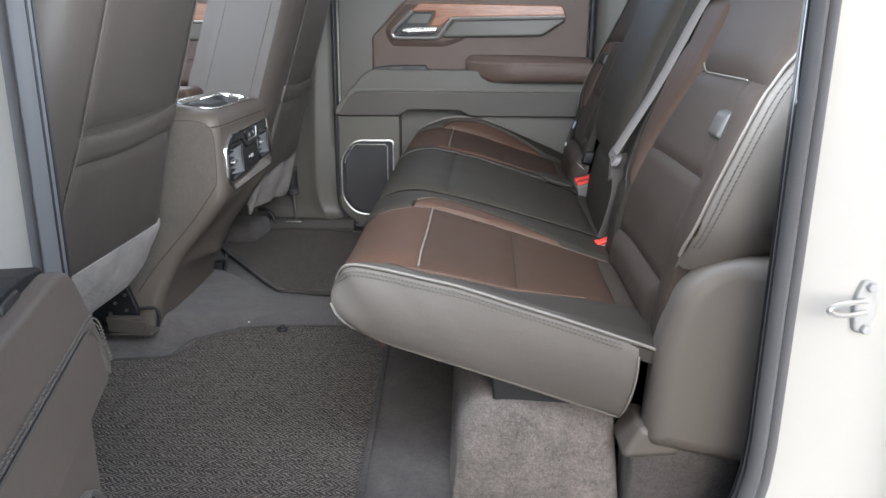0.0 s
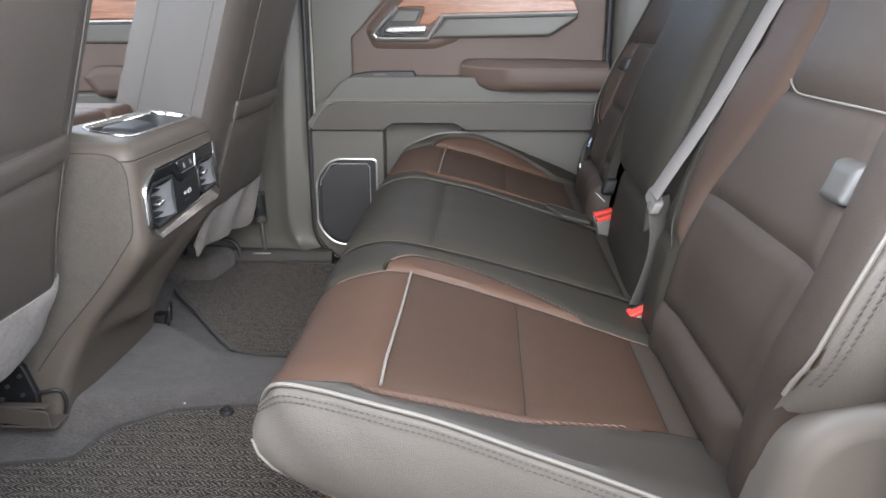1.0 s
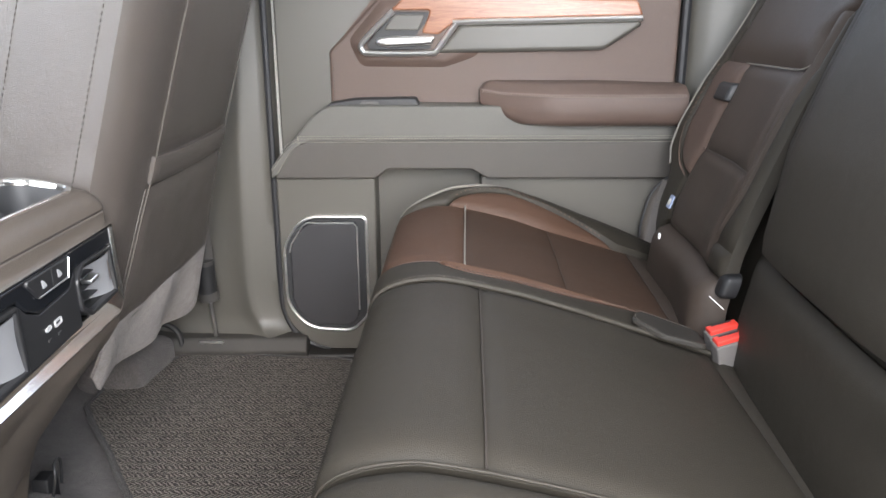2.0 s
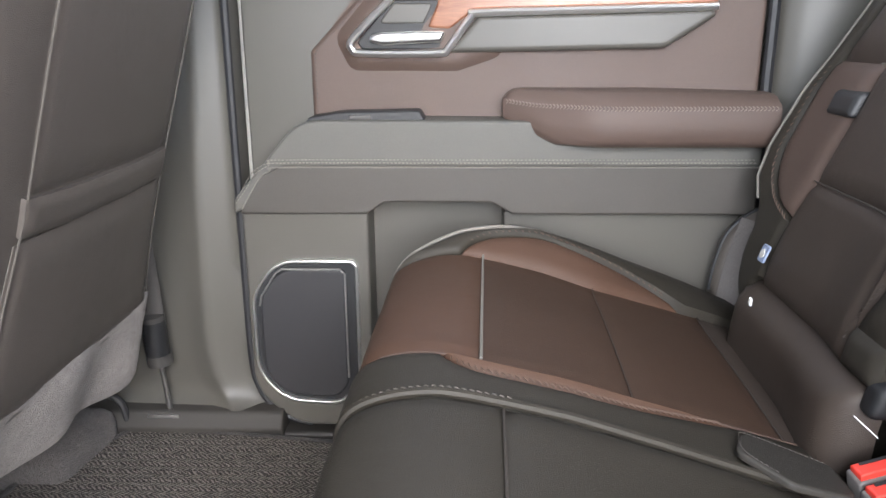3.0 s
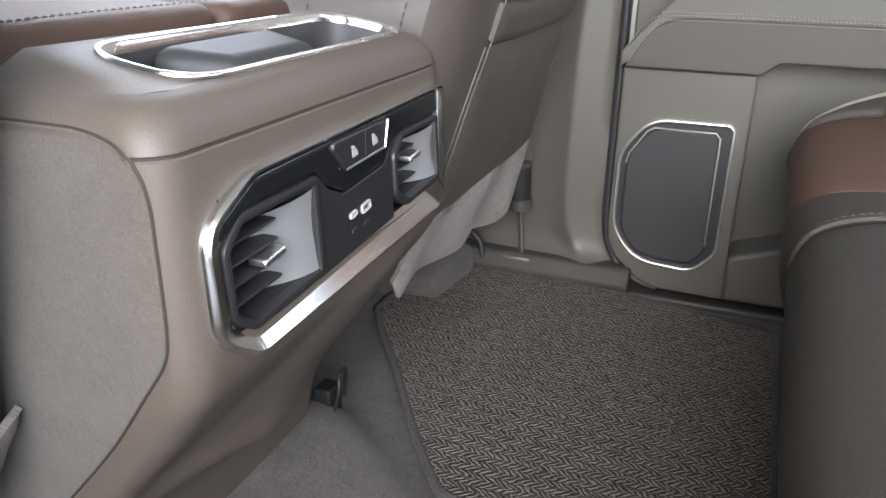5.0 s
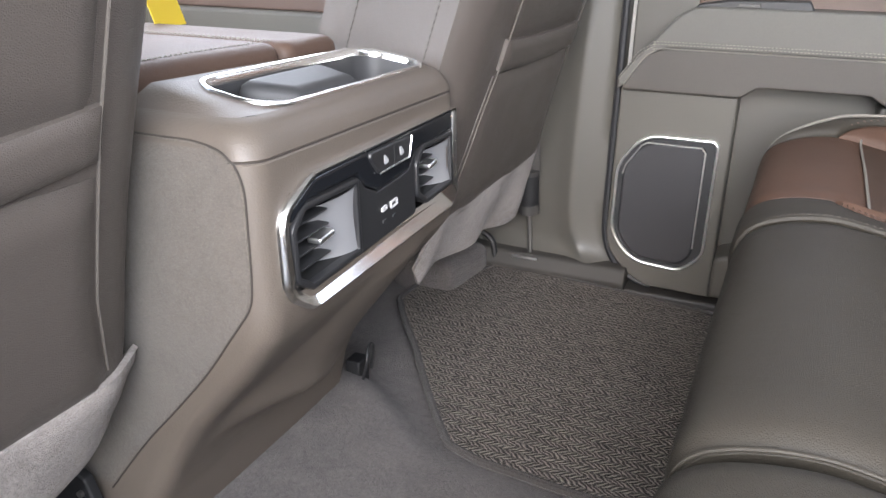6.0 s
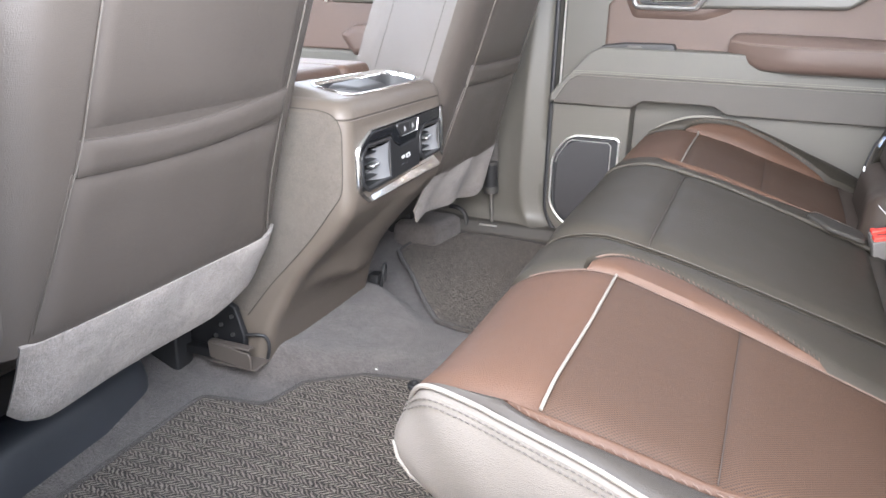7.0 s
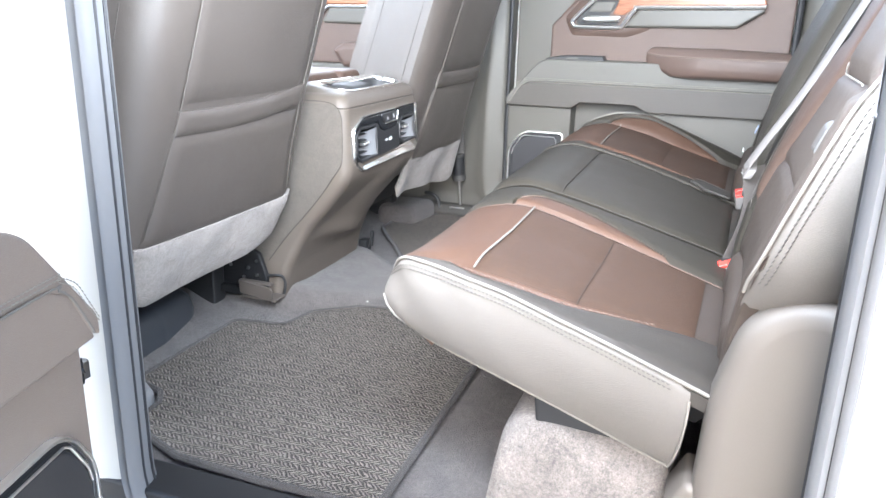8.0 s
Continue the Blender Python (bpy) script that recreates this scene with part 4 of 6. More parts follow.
def middle_backrest():
    bm = bmesh.new()
    prof = [(0.41, 0.21), (0.425, 0.38), (0.46, 0.56), (0.58, 0.90), (0.62, 1.0), (0.66, 1.0), (0.66, 0.21)]
    stack(bm, [[Vector((x + shear(y), y, z)) for x, z in prof] for y in (1.376, 1.846)])
    th = part("backrest", bm, DARK, seat_mid, "middle backrest with dark leather sides")

    def fn(z, y):
        d = 0.030 * (1 - (abs(y - 1.61) / 0.235) ** 4)
        if z < 0.40:
            d *= 0.75
        # it stands back towards its lower corner beside the buckles
        d -= lerp([(0.225, 0.028), (0.385, 0.032), (0.45, 0.018), (0.52, 0.003), (0.60, 0.0)], z) * lerp([(1.376, 0.25), (1.846, 1.0)], y)
        return Vector((back_x(z) - d + shear(y), y, z))
    part("lower_panel", pad(fn, 0.225, 0.385, lambda z: 1.376, lambda z: 1.846, 14, 20, 0.006, 0.004, 0.03), DARK, th)
    part("armrest_pad", pad(fn, 0.385, 0.96, lambda z: 1.428, lambda z: 1.792, 34, 20, 0.014, 0.004, 0.04), DARK, th, "dark leather armrest pad")
    part("side_strip", pad(fn, 0.385, 0.96, lambda z: 1.376, lambda z: 1.428, 34, 6, 0.004, 0.003, 0.014), DARK, th)
    part("side_strip", pad(fn, 0.385, 0.96, lambda z: 1.792, lambda z: 1.846, 34, 6, 0.004, 0.003, 0.014), DARK, th)
    for y in (1.428, 1.792):
        row = [fn(z, y) + Vector((-0.003, 0, 0)) for z in [0.39 + 0.55 * i / 40 for i in range(41)]]
        part("stitching", stitches(row, 0.005, 0.003, 0.0007, 0, (-1, 0, 0.4)), THREADGREY, th)


middle_backrest()


def belts():
    # shoulder belt of the middle seat, its tongue parked in front of the backrest
    b = thing("seat_belt", (0.35, 1.375, 0.40), "light grey seat belt with chrome tongue across the bench backrest", "seat belt", "rear seat belts")
    path = spline([(0.607, 1.338, 0.98), (0.499, 1.345, 0.745), (0.458, 1.350, 0.665), (0.403, 1.358, 0.545), (0.356, 1.370, 0.455), (0.338, 1.376, 0.420)], 6)
    part("webbing", ribbon([p - Vector((0.010, 0, 0)) for p in path], (0.18, -0.95, -0.10), 0.030, 0.0016), BELT, b, "light grey woven webbing")
    tail = spline([(0.336, 1.381, 0.415), (0.345, 1.386, 0.36), (0.340, 1.392, 0.31), (0.325, 1.398, 0.255)], 6)
    part("webbing", ribbon(tail, (0.9, 0.5, 0), 0.040, 0.0016), BELTDARK, b, "dark folded webbing")
    slot = rounded([(-0.020, -0.010), (0.020, -0.010), (0.020, 0.010), (-0.020, 0.010)], 0.005, 4)
    L = lambda p, d: Vector((0.332 - d * 0.9 + p[1] * 0.4, 1.383 + p[0] * 0.9, 0.412 + p[1] * 0.8 + p[0] * 0.45))
    part("tongue_holder", slab(slot, L, -0.004, 0.008, 0.003), BUCKLE, b)
    tg = rounded([(-0.010, -0.060), (0.010, -0.060), (0.012, -0.005), (-0.012, -0.005)], 0.004, 4)
    L2 = lambda p, d: Vector((0.326 - d, 1.386 + p[0] * 0.9 - p[1] * 0.15, 0.410 + p[1] * 0.75 - p[0] * 0.4))
    part("tongue", slab(tg, L2, -0.001, 0.0015, 0.0008), CHROME, b, "chrome tongue")
    # buckles standing in the bench
    def buckle(x, y, z, h, lean, tilt, label):
        k = thing("belt_buckle", (x, y, z), label, "belt buckle", "belt buckles")
        m = pose(x, y, z, lean, tilt, 6)
        ring = rounded([(-0.022, -0.0105), (0.022, -0.0105), (0.022, 0.0105), (-0.022, 0.0105)], 0.0035, 4)
        L = lambda p, d: m @ Vector((p[0], p[1], d))
        part("body", slab(ring, L, -0.03, h, 0.003), BUCKLE, k)
        part("button", slab(inset(ring, 0.003), L, h - 0.004, h + 0.006, 0.002), RED, k, "red release button")
        part("slot", slab(rounded([(-0.013, 0.0030), (0.013, 0.0030), (0.013, 0.0060), (-0.013, 0.0060)], 0.001, 2), L, h, h + 0.0066, 0.0), BLACK, k)
    buckle(0.355, 1.820, 0.236, 0.053, 5, -14, "grey belt buckle with red button standing in the bench")
    buckle(0.356, 1.797, 0.234, 0.050, 5, -14, "grey belt buckle with red button standing in the bench")
    buckle(0.334, 1.388, 0.222, 0.041, 24, -22, "red belt buckle sunk between the bench cushions")
    wl = thing("care_label", (0.33, 1.835, 0.32), "narrow white label folded beside the belt buckles", "label")
    part("cloth", ribbon(spline([(0.331, 1.840, 0.322), (0.339, 1.834, 0.315), (0.347, 1.828, 0.308)], 4), (0.4, 0.3, 0.85), 0.0009, 0.0005), PAPERWHITE, wl)
    ac = thing("anchor_cover", (0.350, 1.846, 0.333), "small black rounded plastic cover at the foot of the backrest", "plastic cover")
    part("cap", slab(rounded([(1.834, 0.318), (1.860, 0.318), (1.860, 0.350), (1.834, 0.350)], 0.010, 5), lambda p, d: Vector((d + (p[1] - 0.333) * 0.25, p[0], p[1])), 0.366, 0.344, 0.008), NIGHT, ac)
    # lap belt of the far seat running down by the door
    f = thing("seat_belt", (0.37, 2.24, 0.33), "pale grey seat belt hanging beside the closed-door backrest", "seat belt", "rear seat belts")
    path = spline([(0.414, 2.314, 0.374), (0.400, 2.309, 0.33), (0.388, 2.303, 0.28), (0.380, 2.297, 0.225)], 6)
    part("webbing", ribbon(path, (0.6, -0.4, 0.2), 0.038, 0.0016), BELT, f)
    # fold-out loop by the far cushion
    lp = thing("pull_loop", (0.24, 1.835, 0.31), "dark leather pull tab on the bench cushion", "pull tab")
    bm = slab(rounded([(0.228, 1.822), (0.262, 1.787), (0.318, 1.787), (0.318, 1.838), (0.248, 1.862)], 0.013, 5), lambda p, d: Vector((p[0], p[1], d - 0.27 * (p[0] - 0.19))), 0.304, 0.3105, 0.003)
    part("tab", bm, TABGREY, lp)
    hem = spline([(0.256, 1.799, 0), (0.239, 1.817, 0), (0.236, 1.830, 0), (0.240, 1.846, 0), (0.251, 1.857, 0), (0.314, 1.836, 0)], 8)
    part("stitching", stitches([Vector((p.x, p.y, 0.3107 - 0.27 * (p.x - 0.19))) for p in hem], 0.0028, 0.0016, 0.0005, 0), THREADSOFT, lp)
    tg = thing("child_seat_tag", (0.37, 2.137, 0.378), "small blue and white cloth tag on the backrest", "tag")
    part("cloth", slab(rounded([(2.128, 0.368), (2.146, 0.368), (2.146, 0.388), (2.128, 0.388)], 0.002, 2), lambda p, d: Vector((d + (p[1] - 0.375) * 0.35, p[0], p[1])), 0.361, 0.3585, 0.0006), TAG, tg)
    cl = thing("care_label", (0.336, 2.098, 0.330), "small white sewn-in label at the foot of the backrest", "label")
    part("cloth", slab(rounded([(2.0960, 0.325), (2.1010, 0.328), (2.099, 0.336), (2.0950, 0.334)], 0.001, 2), "yz", 0.337, 0.334, 0.0006), PAPERWHITE, cl)
    part("mark", slab([(2.137 + 0.0055 * math.cos(a * math.pi / 8), 0.378 + 0.0055 * math.sin(a * math.pi / 8)) for a in range(16)], lambda p, d: Vector((d + (p[1] - 0.375) * 0.35, p[0], p[1])), 0.3582, 0.3574, 0.0), PAINT, tg, "white round mark")


belts()


def wheelhouse_trim():
    t = thing("side_trim", (0.38, 0.90, 0.1), "dark grey moulded plastic trim between the bench and the door seal", "side trim", kind="structure")
    o = rounded([(0.299, 0.110), (0.305, 0.24), (0.330, 0.335), (0.378, 0.372), (0.50, 0.366), (0.50, 0.09)], [0.02, 0.2, 0.10, 0.08, 0, 0], 8)

    def L(p, d):
        k = max(0.0, (p[0] - 0.36) / 0.08)
        return Vector((p[0], d - 0.035 * min(k, 1) ** 1.5 * (1 if d < 0.93 else 0), p[1]))
    part("cover", slab(o, L, 0.935, 0.888, 0.022), PLASTIC, t)
    o2 = rounded([(0.345, 0.105), (0.348, 0.25), (0.358, 0.346), (0.392, 0.388), (0.50, 0.382), (0.50, 0.09)], [0.02, 0.2, 0.10, 0.08, 0, 0], 8)
    part("ledge", slab(o2, "xz", 1.0, 0.915, 0.012), DARK, t, "dark leather-look ledge")
    part("foot", slab(rounded([(0.268, 0.088), (0.345, 0.094), (0.352, 0.125), (0.292, 0.135)], 0.008, 4), "xz", 0.97, 0.900, 0.008), PLASTIC, t)
    part("lower", box(0.285, 0.46, 0.905, 1.0, -0.02, 0.105, 0.02), CARPET, t, "dark grey carpet edge")
    # mirror on the far side
    t2 = thing("side_trim", (0.38, 2.33, 0.1), "dark grey moulded plastic trim with a black edge bead beside the backrest", "side trim", kind="structure")
    o3 = rounded([(0.366, 0.105), (0.368, 0.285), (0.384, 0.352), (0.425, 0.388), (0.54, 0.392), (0.54, 0.09)], [0.02, 0.2, 0.10, 0.08, 0, 0], 8)
    part("cover", slab(o3, "xz", 2.352, 2.318, 0.014), PLASTIC, t2)
    part("edge_bead", tube([Vector((p.x, 2.340, p.y)) for p in o3 if p.x < 0.50 and p.y > 0.15], 0.0035, 8), RUBBER, t2, "black rubber edge bead")


wheelhouse_trim()


# ---- doors ----
def rear_door(L, closed, parent):
    """The inner panel of a rear door; L maps (x along the door, height) and the distance out into the cab to the world."""
    def P(name, bm, mat_, label="", to=None):
        return part(name, bm, mat_, to or parent, label)
    o = rounded([(-0.338, 0.86), (-0.338, 0.07), (-0.275, 0.016), (0.427, 0.012), (0.427, 0.86)], [0, 0.07, 0.08, 0.02, 0], 8)
    LL = L
    # the open door takes a lighter copy, with the daylight on it in the colour
    skin = TRIM if closed else DOORTAUPELIT

    def LU(p, d):
        return LL(p, d + lerp([(-0.22, -0.052), (-0.05, -0.042), (0.20, -0.012), (0.36, 0.002)], p[0]))
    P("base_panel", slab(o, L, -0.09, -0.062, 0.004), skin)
    up = rounded([(-0.234, 0.498), (0.424, 0.498), (0.424, 0.86), (0.018, 0.86), (-0.234, 0.609)], [0, 0, 0, 0.01, 0.012], 4)
    P("upper_panel", slab(up, LU, -0.03, -0.004, 0.006), DOORBROWN, "brown leather upper panel")
    row = [LU((-0.226, 0.505 + 0.10 * i / 20), -0.003) for i in range(21)] + [LU((-0.226 + 0.22 * i / 30, 0.607 + 0.22 * i / 30), -0.003) for i in range(31)]
    P("stitching", stitches(row, 0.004, 0.0025, 0.0006, 0, L((0, 0), 1.0) - L((0, 0), 0.0)), THREADSOFT)
    pod = rounded([(-0.200, 0.63), (-0.175, 0.575), (-0.01, 0.572), (0.06, 0.60), (0.06, 0.70), (-0.13, 0.71)], 0.03, 8)
    swell = [(-0.010 + 0.036 * k / 8, -0.008 + 0.016 * (k / 8) ** 2 * (3 - 2 * k / 8)) for k in range(9)]
    P("handle_pod", stack(bmesh.new(), [[LU(p, d) for p in inset(pod, o)] for o, d in swell]), DOORBROWN, "soft swelling round the handle")
    # grab insert, wood strip and chrome line
    grab = rounded([(-0.026, 0.606), (0.283, 0.612), (0.350, 0.656), (0.345, 0.665), (0.020, 0.658)], [0.002, 0.03, 0.006, 0.002, 0.01], 6)
    P("grab_insert", slab(grab, LU, -0.01, 0.016, 0.007), skin, "grey padded grab insert")
    wd = rounded([(-0.112, 0.684), (-0.036, 0.684), (-0.054, 0.642), (-0.022, 0.640), (0.014, 0.666), (0.352, 0.672), (0.340, 0.700), (-0.085, 0.708)], [0, 0.006, 0.004, 0.01, 0.02, 0.004, 0.01, 0.01], 5)
    P("wood_strip", slab(wd, LU, -0.01, 0.0125, 0.003), WOOD, "copper-brown open-pore wood strip")
    ch = [LU(p, 0.0175) for p in [Vector(q[:2]) for q in spline([(-0.106, 0.683, 0), (-0.145, 0.647, 0), (-0.168, 0.622, 0), (-0.166, 0.611, 0), (-0.155, 0.606, 0), (-0.09, 0.605, 0), (-0.034, 0.606, 0), (-0.024, 0.612, 0), (0.008, 0.655, 0), (0.022, 0.662, 0), (0.18, 0.665, 0), (0.349, 0.668, 0)], 5)]]
    nrm = L((0, 0), 1.0) - L((0, 0), 0.0)
    P("chrome_line", tube(ch, 0.0058, 8, up=nrm), CHROME, "bright chrome line round the handle cup")
    cup = rounded([(-0.106, 0.681), (-0.160, 0.622), (-0.152, 0.611), (-0.036, 0.611), (-0.030, 0.636), (-0.050, 0.642), (-0.036, 0.681)], 0.006, 4)
    P("handle_cup", slab(cup, LU, -0.005, 0.0105, 0.002), BLACK, "dark handle cup")
    P("cup_plate", slab(rounded([(-0.126, 0.648), (-0.060, 0.648), (-0.046, 0.676), (-0.104, 0.676)], 0.004, 3), LU, 0.005, 0.0125, 0.002), skin)
    P("handle", slab(rounded([(-0.142, 0.622), (-0.120, 0.617), (-0.034, 0.621), (-0.026, 0.638), (-0.120, 0.637), (-0.138, 0.633)], 0.005, 4), LU, 0.006, 0.024, 0.005), POLISHED, "chrome door handle")
    # armrest
    def LA(p, d):
        k = min(max((p[0] - 0.03) / 0.16, 0.12), 1.0)
        return L(p, d * k if d > 0 else d - 0.04)
    def section(x):
        # a flat top facet, a sewn crease and the upright face under it; the pad rises to its front end
        low = lerp([(0.056, 0.516), (0.066, 0.508), (0.112, 0.487), (0.130, 0.480), (0.16, 0.479)], x)
        top = lerp([(0.056, 0.540), (0.060, 0.548), (0.068, 0.5545), (0.080, 0.558), (0.27, 0.558), (0.425, 0.553)], x)
        sew = lerp([(0.056, 0.536), (0.062, 0.541), (0.072, 0.5385), (0.10, 0.5355), (0.30, 0.5345), (0.425, 0.535)], x)
        return [(top - 0.004, -0.02), (top, 0.02), (top - 0.0012, 0.052), (top - 0.004, 0.064), (sew + 0.003, 0.0835), (sew, 0.0855), (sew - 0.003, 0.0862), (low + 0.030, 0.0862), (low + 0.012, 0.083), (low + 0.003, 0.075), (low, 0.06), (low + 0.002, -0.02)]
    xs = [0.056, 0.058, 0.062, 0.068, 0.076, 0.088, 0.10, 0.112, 0.122, 0.130, 0.145] + [0.16 + 0.0265 * i for i in range(11)]
    P("armrest", stack(bmesh.new(), [[LA((x, z), d) for z, d in section(x)] for x in xs]), ARMBROWN, "brown leather armrest pad with a sewn crease")
    for dz in (0.0017, -0.0017):
        row = [LA((x, section(x)[5][0] + dz), 0.0872) for x in [0.060 + 0.363 * i / 60 for i in range(61)]]
        P("stitching", stitches(row, 0.0036, 0.0016, 0.0010, 0.0012 if dz > 0 else -0.0012, nrm), THREADARM)
    # window switch
    sw = rounded([(-0.236, 0.503), (-0.226, 0.517), (-0.180, 0.5245), (-0.064, 0.5265), (-0.052, 0.503)], [0.004, 0.006, 0.03, 0.008, 0.004], 4)
    P("switch_plate", slab(sw, L, -0.02, 0.020, 0.003), BLACK, "black window switch plate")
    P("switch", slab(rounded([(-0.170, 0.5135), (-0.132, 0.5135), (-0.135, 0.5205), (-0.165, 0.5205)], 0.002, 2), L, 0.0, 0.0222, 0.0015), GUIDE)
    # bolster in two panels with a piped seam
    low = rounded([(-0.143, 0.376), (-0.118, 0.394), (0.040, 0.394), (0.072, 0.376), (0.425, 0.376), (0.425, 0.4475), (-0.268, 0.4475), (-0.300, 0.4335), (-0.3345, 0.376)], [0.004, 0.008, 0.008, 0.004, 0.003, 0.001, 0.02, 0.02, 0.003], 4)
    P("bolster_lower", slab(low, L, -0.07, 0.0325, 0.003), BOLSTERLOW if closed else DOORTAUPELIT, "dark leather lower bolster")
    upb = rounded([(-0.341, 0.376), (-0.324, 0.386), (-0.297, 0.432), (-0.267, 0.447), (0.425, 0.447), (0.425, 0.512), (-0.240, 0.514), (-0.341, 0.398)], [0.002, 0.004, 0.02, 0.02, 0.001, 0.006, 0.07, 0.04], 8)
    P("bolster_upper", slab(upb, L, -0.07, 0.034, 0.004), TRIMLEATHER if closed else DOORTAUPELIT, "grey leather upper bolster")
    seam = [L(p, 0.034) for p in [Vector(q[:2]) for q in spline([(-0.330, 0.383, 0), (-0.315, 0.408, 0), (-0.299, 0.431, 0), (-0.283, 0.442, 0), (-0.262, 0.4465, 0), (0.0, 0.4465, 0), (0.425, 0.4465, 0)], 6)]]
    P("piping", tube(seam, 0.0012, 6), PIPING, "pale piping")
    for dz in (0.0055, 0.0100):
        c = dz * 0.7
        turn = [Vector(q[:2]) for q in spline([(-0.338 - c * 0.2, 0.388 + c, 0), (-0.318 - c, 0.410 + c, 0), (-0.302 - c, 0.433 + c, 0), (-0.285, 0.4435 + dz, 0), (-0.262, 0.4475 + dz, 0), (0.0, 0.4475 + dz, 0), (0.42, 0.4475 + dz, 0)], 12)]
        P("stitching", stitches([L(p, 0.0346) for p in turn], 0.0038, 0.0018, 0.0008, 0, nrm), THREAD)
    # lower front with the loudspeaker
    lf = rounded([(-0.338, 0.374), (-0.145, 0.374), (-0.145, 0.014), (-0.270, 0.016), (-0.338, 0.075)], [0.002, 0.003, 0.0, 0.09, 0.09], 8)
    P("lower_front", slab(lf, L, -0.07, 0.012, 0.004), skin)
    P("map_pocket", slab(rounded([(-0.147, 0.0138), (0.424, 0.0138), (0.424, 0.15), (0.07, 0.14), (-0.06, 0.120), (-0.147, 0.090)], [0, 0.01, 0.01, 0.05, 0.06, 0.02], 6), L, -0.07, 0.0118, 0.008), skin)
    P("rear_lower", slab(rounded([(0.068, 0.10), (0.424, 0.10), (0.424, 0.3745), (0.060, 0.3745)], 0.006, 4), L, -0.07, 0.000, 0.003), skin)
    so = rounded([(-0.290, 0.300), (-0.331, 0.242), (-0.331, 0.112), (-0.288, 0.062), (-0.198, 0.056), (-0.163, 0.092), (-0.163, 0.292), (-0.172, 0.300)], [0.075, 0.075, 0.08, 0.07, 0.04, 0.04, 0.012, 0.012], 8)
    sp = P("loudspeaker", slab(inset(so, 0.002), L, 0.0, 0.0145, 0.002), BLACK, "dark loudspeaker with chrome rim")
    P("rim", rim(so, L, 0.008, 0.020, 0.0046, 0.0018), CHROME, "chrome rim", sp)
    gi = rounded([(-0.284, 0.286), (-0.318, 0.240), (-0.318, 0.114), (-0.284, 0.073), (-0.203, 0.069), (-0.183, 0.092), (-0.183, 0.286)], [0.06, 0.06, 0.06, 0.05, 0.03, 0.03, 0.008], 8)
    P("grille", slab(gi, L, 0.010, 0.0195, 0.004), GRILLE, "dark speaker grille", sp)
    edge = [L(p, 0.0200) for p in (Vector((-0.318, 0.226)), Vector((-0.314, 0.243)), Vector((-0.290, 0.280)), Vector((-0.280, 0.286)), Vector((-0.190, 0.286)), Vector((-0.183, 0.278)), Vector((-0.183, 0.105)))]
    P("inner_line", tube(edge, 0.0016, 6), SATIN, "thin bright line", sp)


SEATDARK = leather("leather_seat_taupe", (0.074, 0.063, 0.055), 0.35, spec=0.65)
# open door's trim and bolsters: doorway daylight is put into this lighter colour
DOORTAUPELIT = leather("leather_door_taupe_lit", (0.230, 0.185, 0.153), 0.5)
DOORBROWN = leather("leather_door_brown", (0.105, 0.072, 0.058), 0.5)
ARMBROWN = leather("leather_armrest_brown", (0.098, 0.067, 0.054), 0.5)
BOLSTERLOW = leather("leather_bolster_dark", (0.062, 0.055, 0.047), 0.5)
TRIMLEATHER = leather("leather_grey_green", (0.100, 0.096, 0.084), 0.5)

far_door = thing("door_1", (0.05, 2.42, 0.02), "closed rear door with brown leather panel, wood strip and loudspeaker", "car door", kind="structure")
rear_door(lambda p, d: Vector((p[0], 2.376 - d, p[1])), True, far_door)
part("door_seal", tube(spline([(-0.250, 2.382, 0.010), (-0.287, 2.382, 0.020), (-0.318, 2.381, 0.044), (-0.337, 2.380, 0.080), (-0.3445, 2.380, 0.13), (-0.345, 2.380, 0.3), (-0.3445, 2.380, 0.6), (-0.3425, 2.380, 0.88)], 6), 0.0062, 8), RUBBER, far_door, "black rubber seal")
part("door_seal", tube([Vector((0.434, 2.378, 0.03 + 0.85 * i / 10)) for i in range(11)], 0.008, 8), RUBBER, far_door, "black rubber seal")

AX = Vector((math.cos(radians(75)), -math.sin(radians(75)), 0))
AN = Vector((math.sin(radians(75)), math.cos(radians(75)), 0))
P0 = Vector((-0.292, 0.630, -0.052))


def LN(p, d):
    return P0 + AX * (p[0] + 0.338) + AN * d + Vector((0, 0, p[1]))


near_door = thing("door_2", (-0.25, 0.5, 0.02), "rear door swung wide open with brown leather panel and white shell", "car door", kind="structure")
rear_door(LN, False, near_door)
shell = rounded([(-0.375, 0.88), (-0.375, 0.02), (-0.30, -0.06), (0.45, -0.06), (0.47, 0.88)], [0, 0.06, 0.08, 0.06, 0], 6)
part("painted_shell", slab(shell, LN, -0.19, -0.085, 0.02), PAINT, near_door, "white painted door shell")
chk = thing("door_check", (-0.394, 0.738, 0.212), "small dark steel door hinge on the jamb", "hinge")
part("leaf", box(-0.412, -0.398, 0.730, 0.752, 0.200, 0.224, 0.004), STEEL, chk)
part("arm", tube(spline([(-0.400, 0.742, 0.214), (-0.412, 0.722, 0.204), (-0.428, 0.706, 0.186)], 4), 0.006, 8), BLACK, chk)
part("pin", tube([(-0.401, 0.738, 0.196), (-0.401, 0.738, 0.228)], 0.004, 10), BLACK, chk)


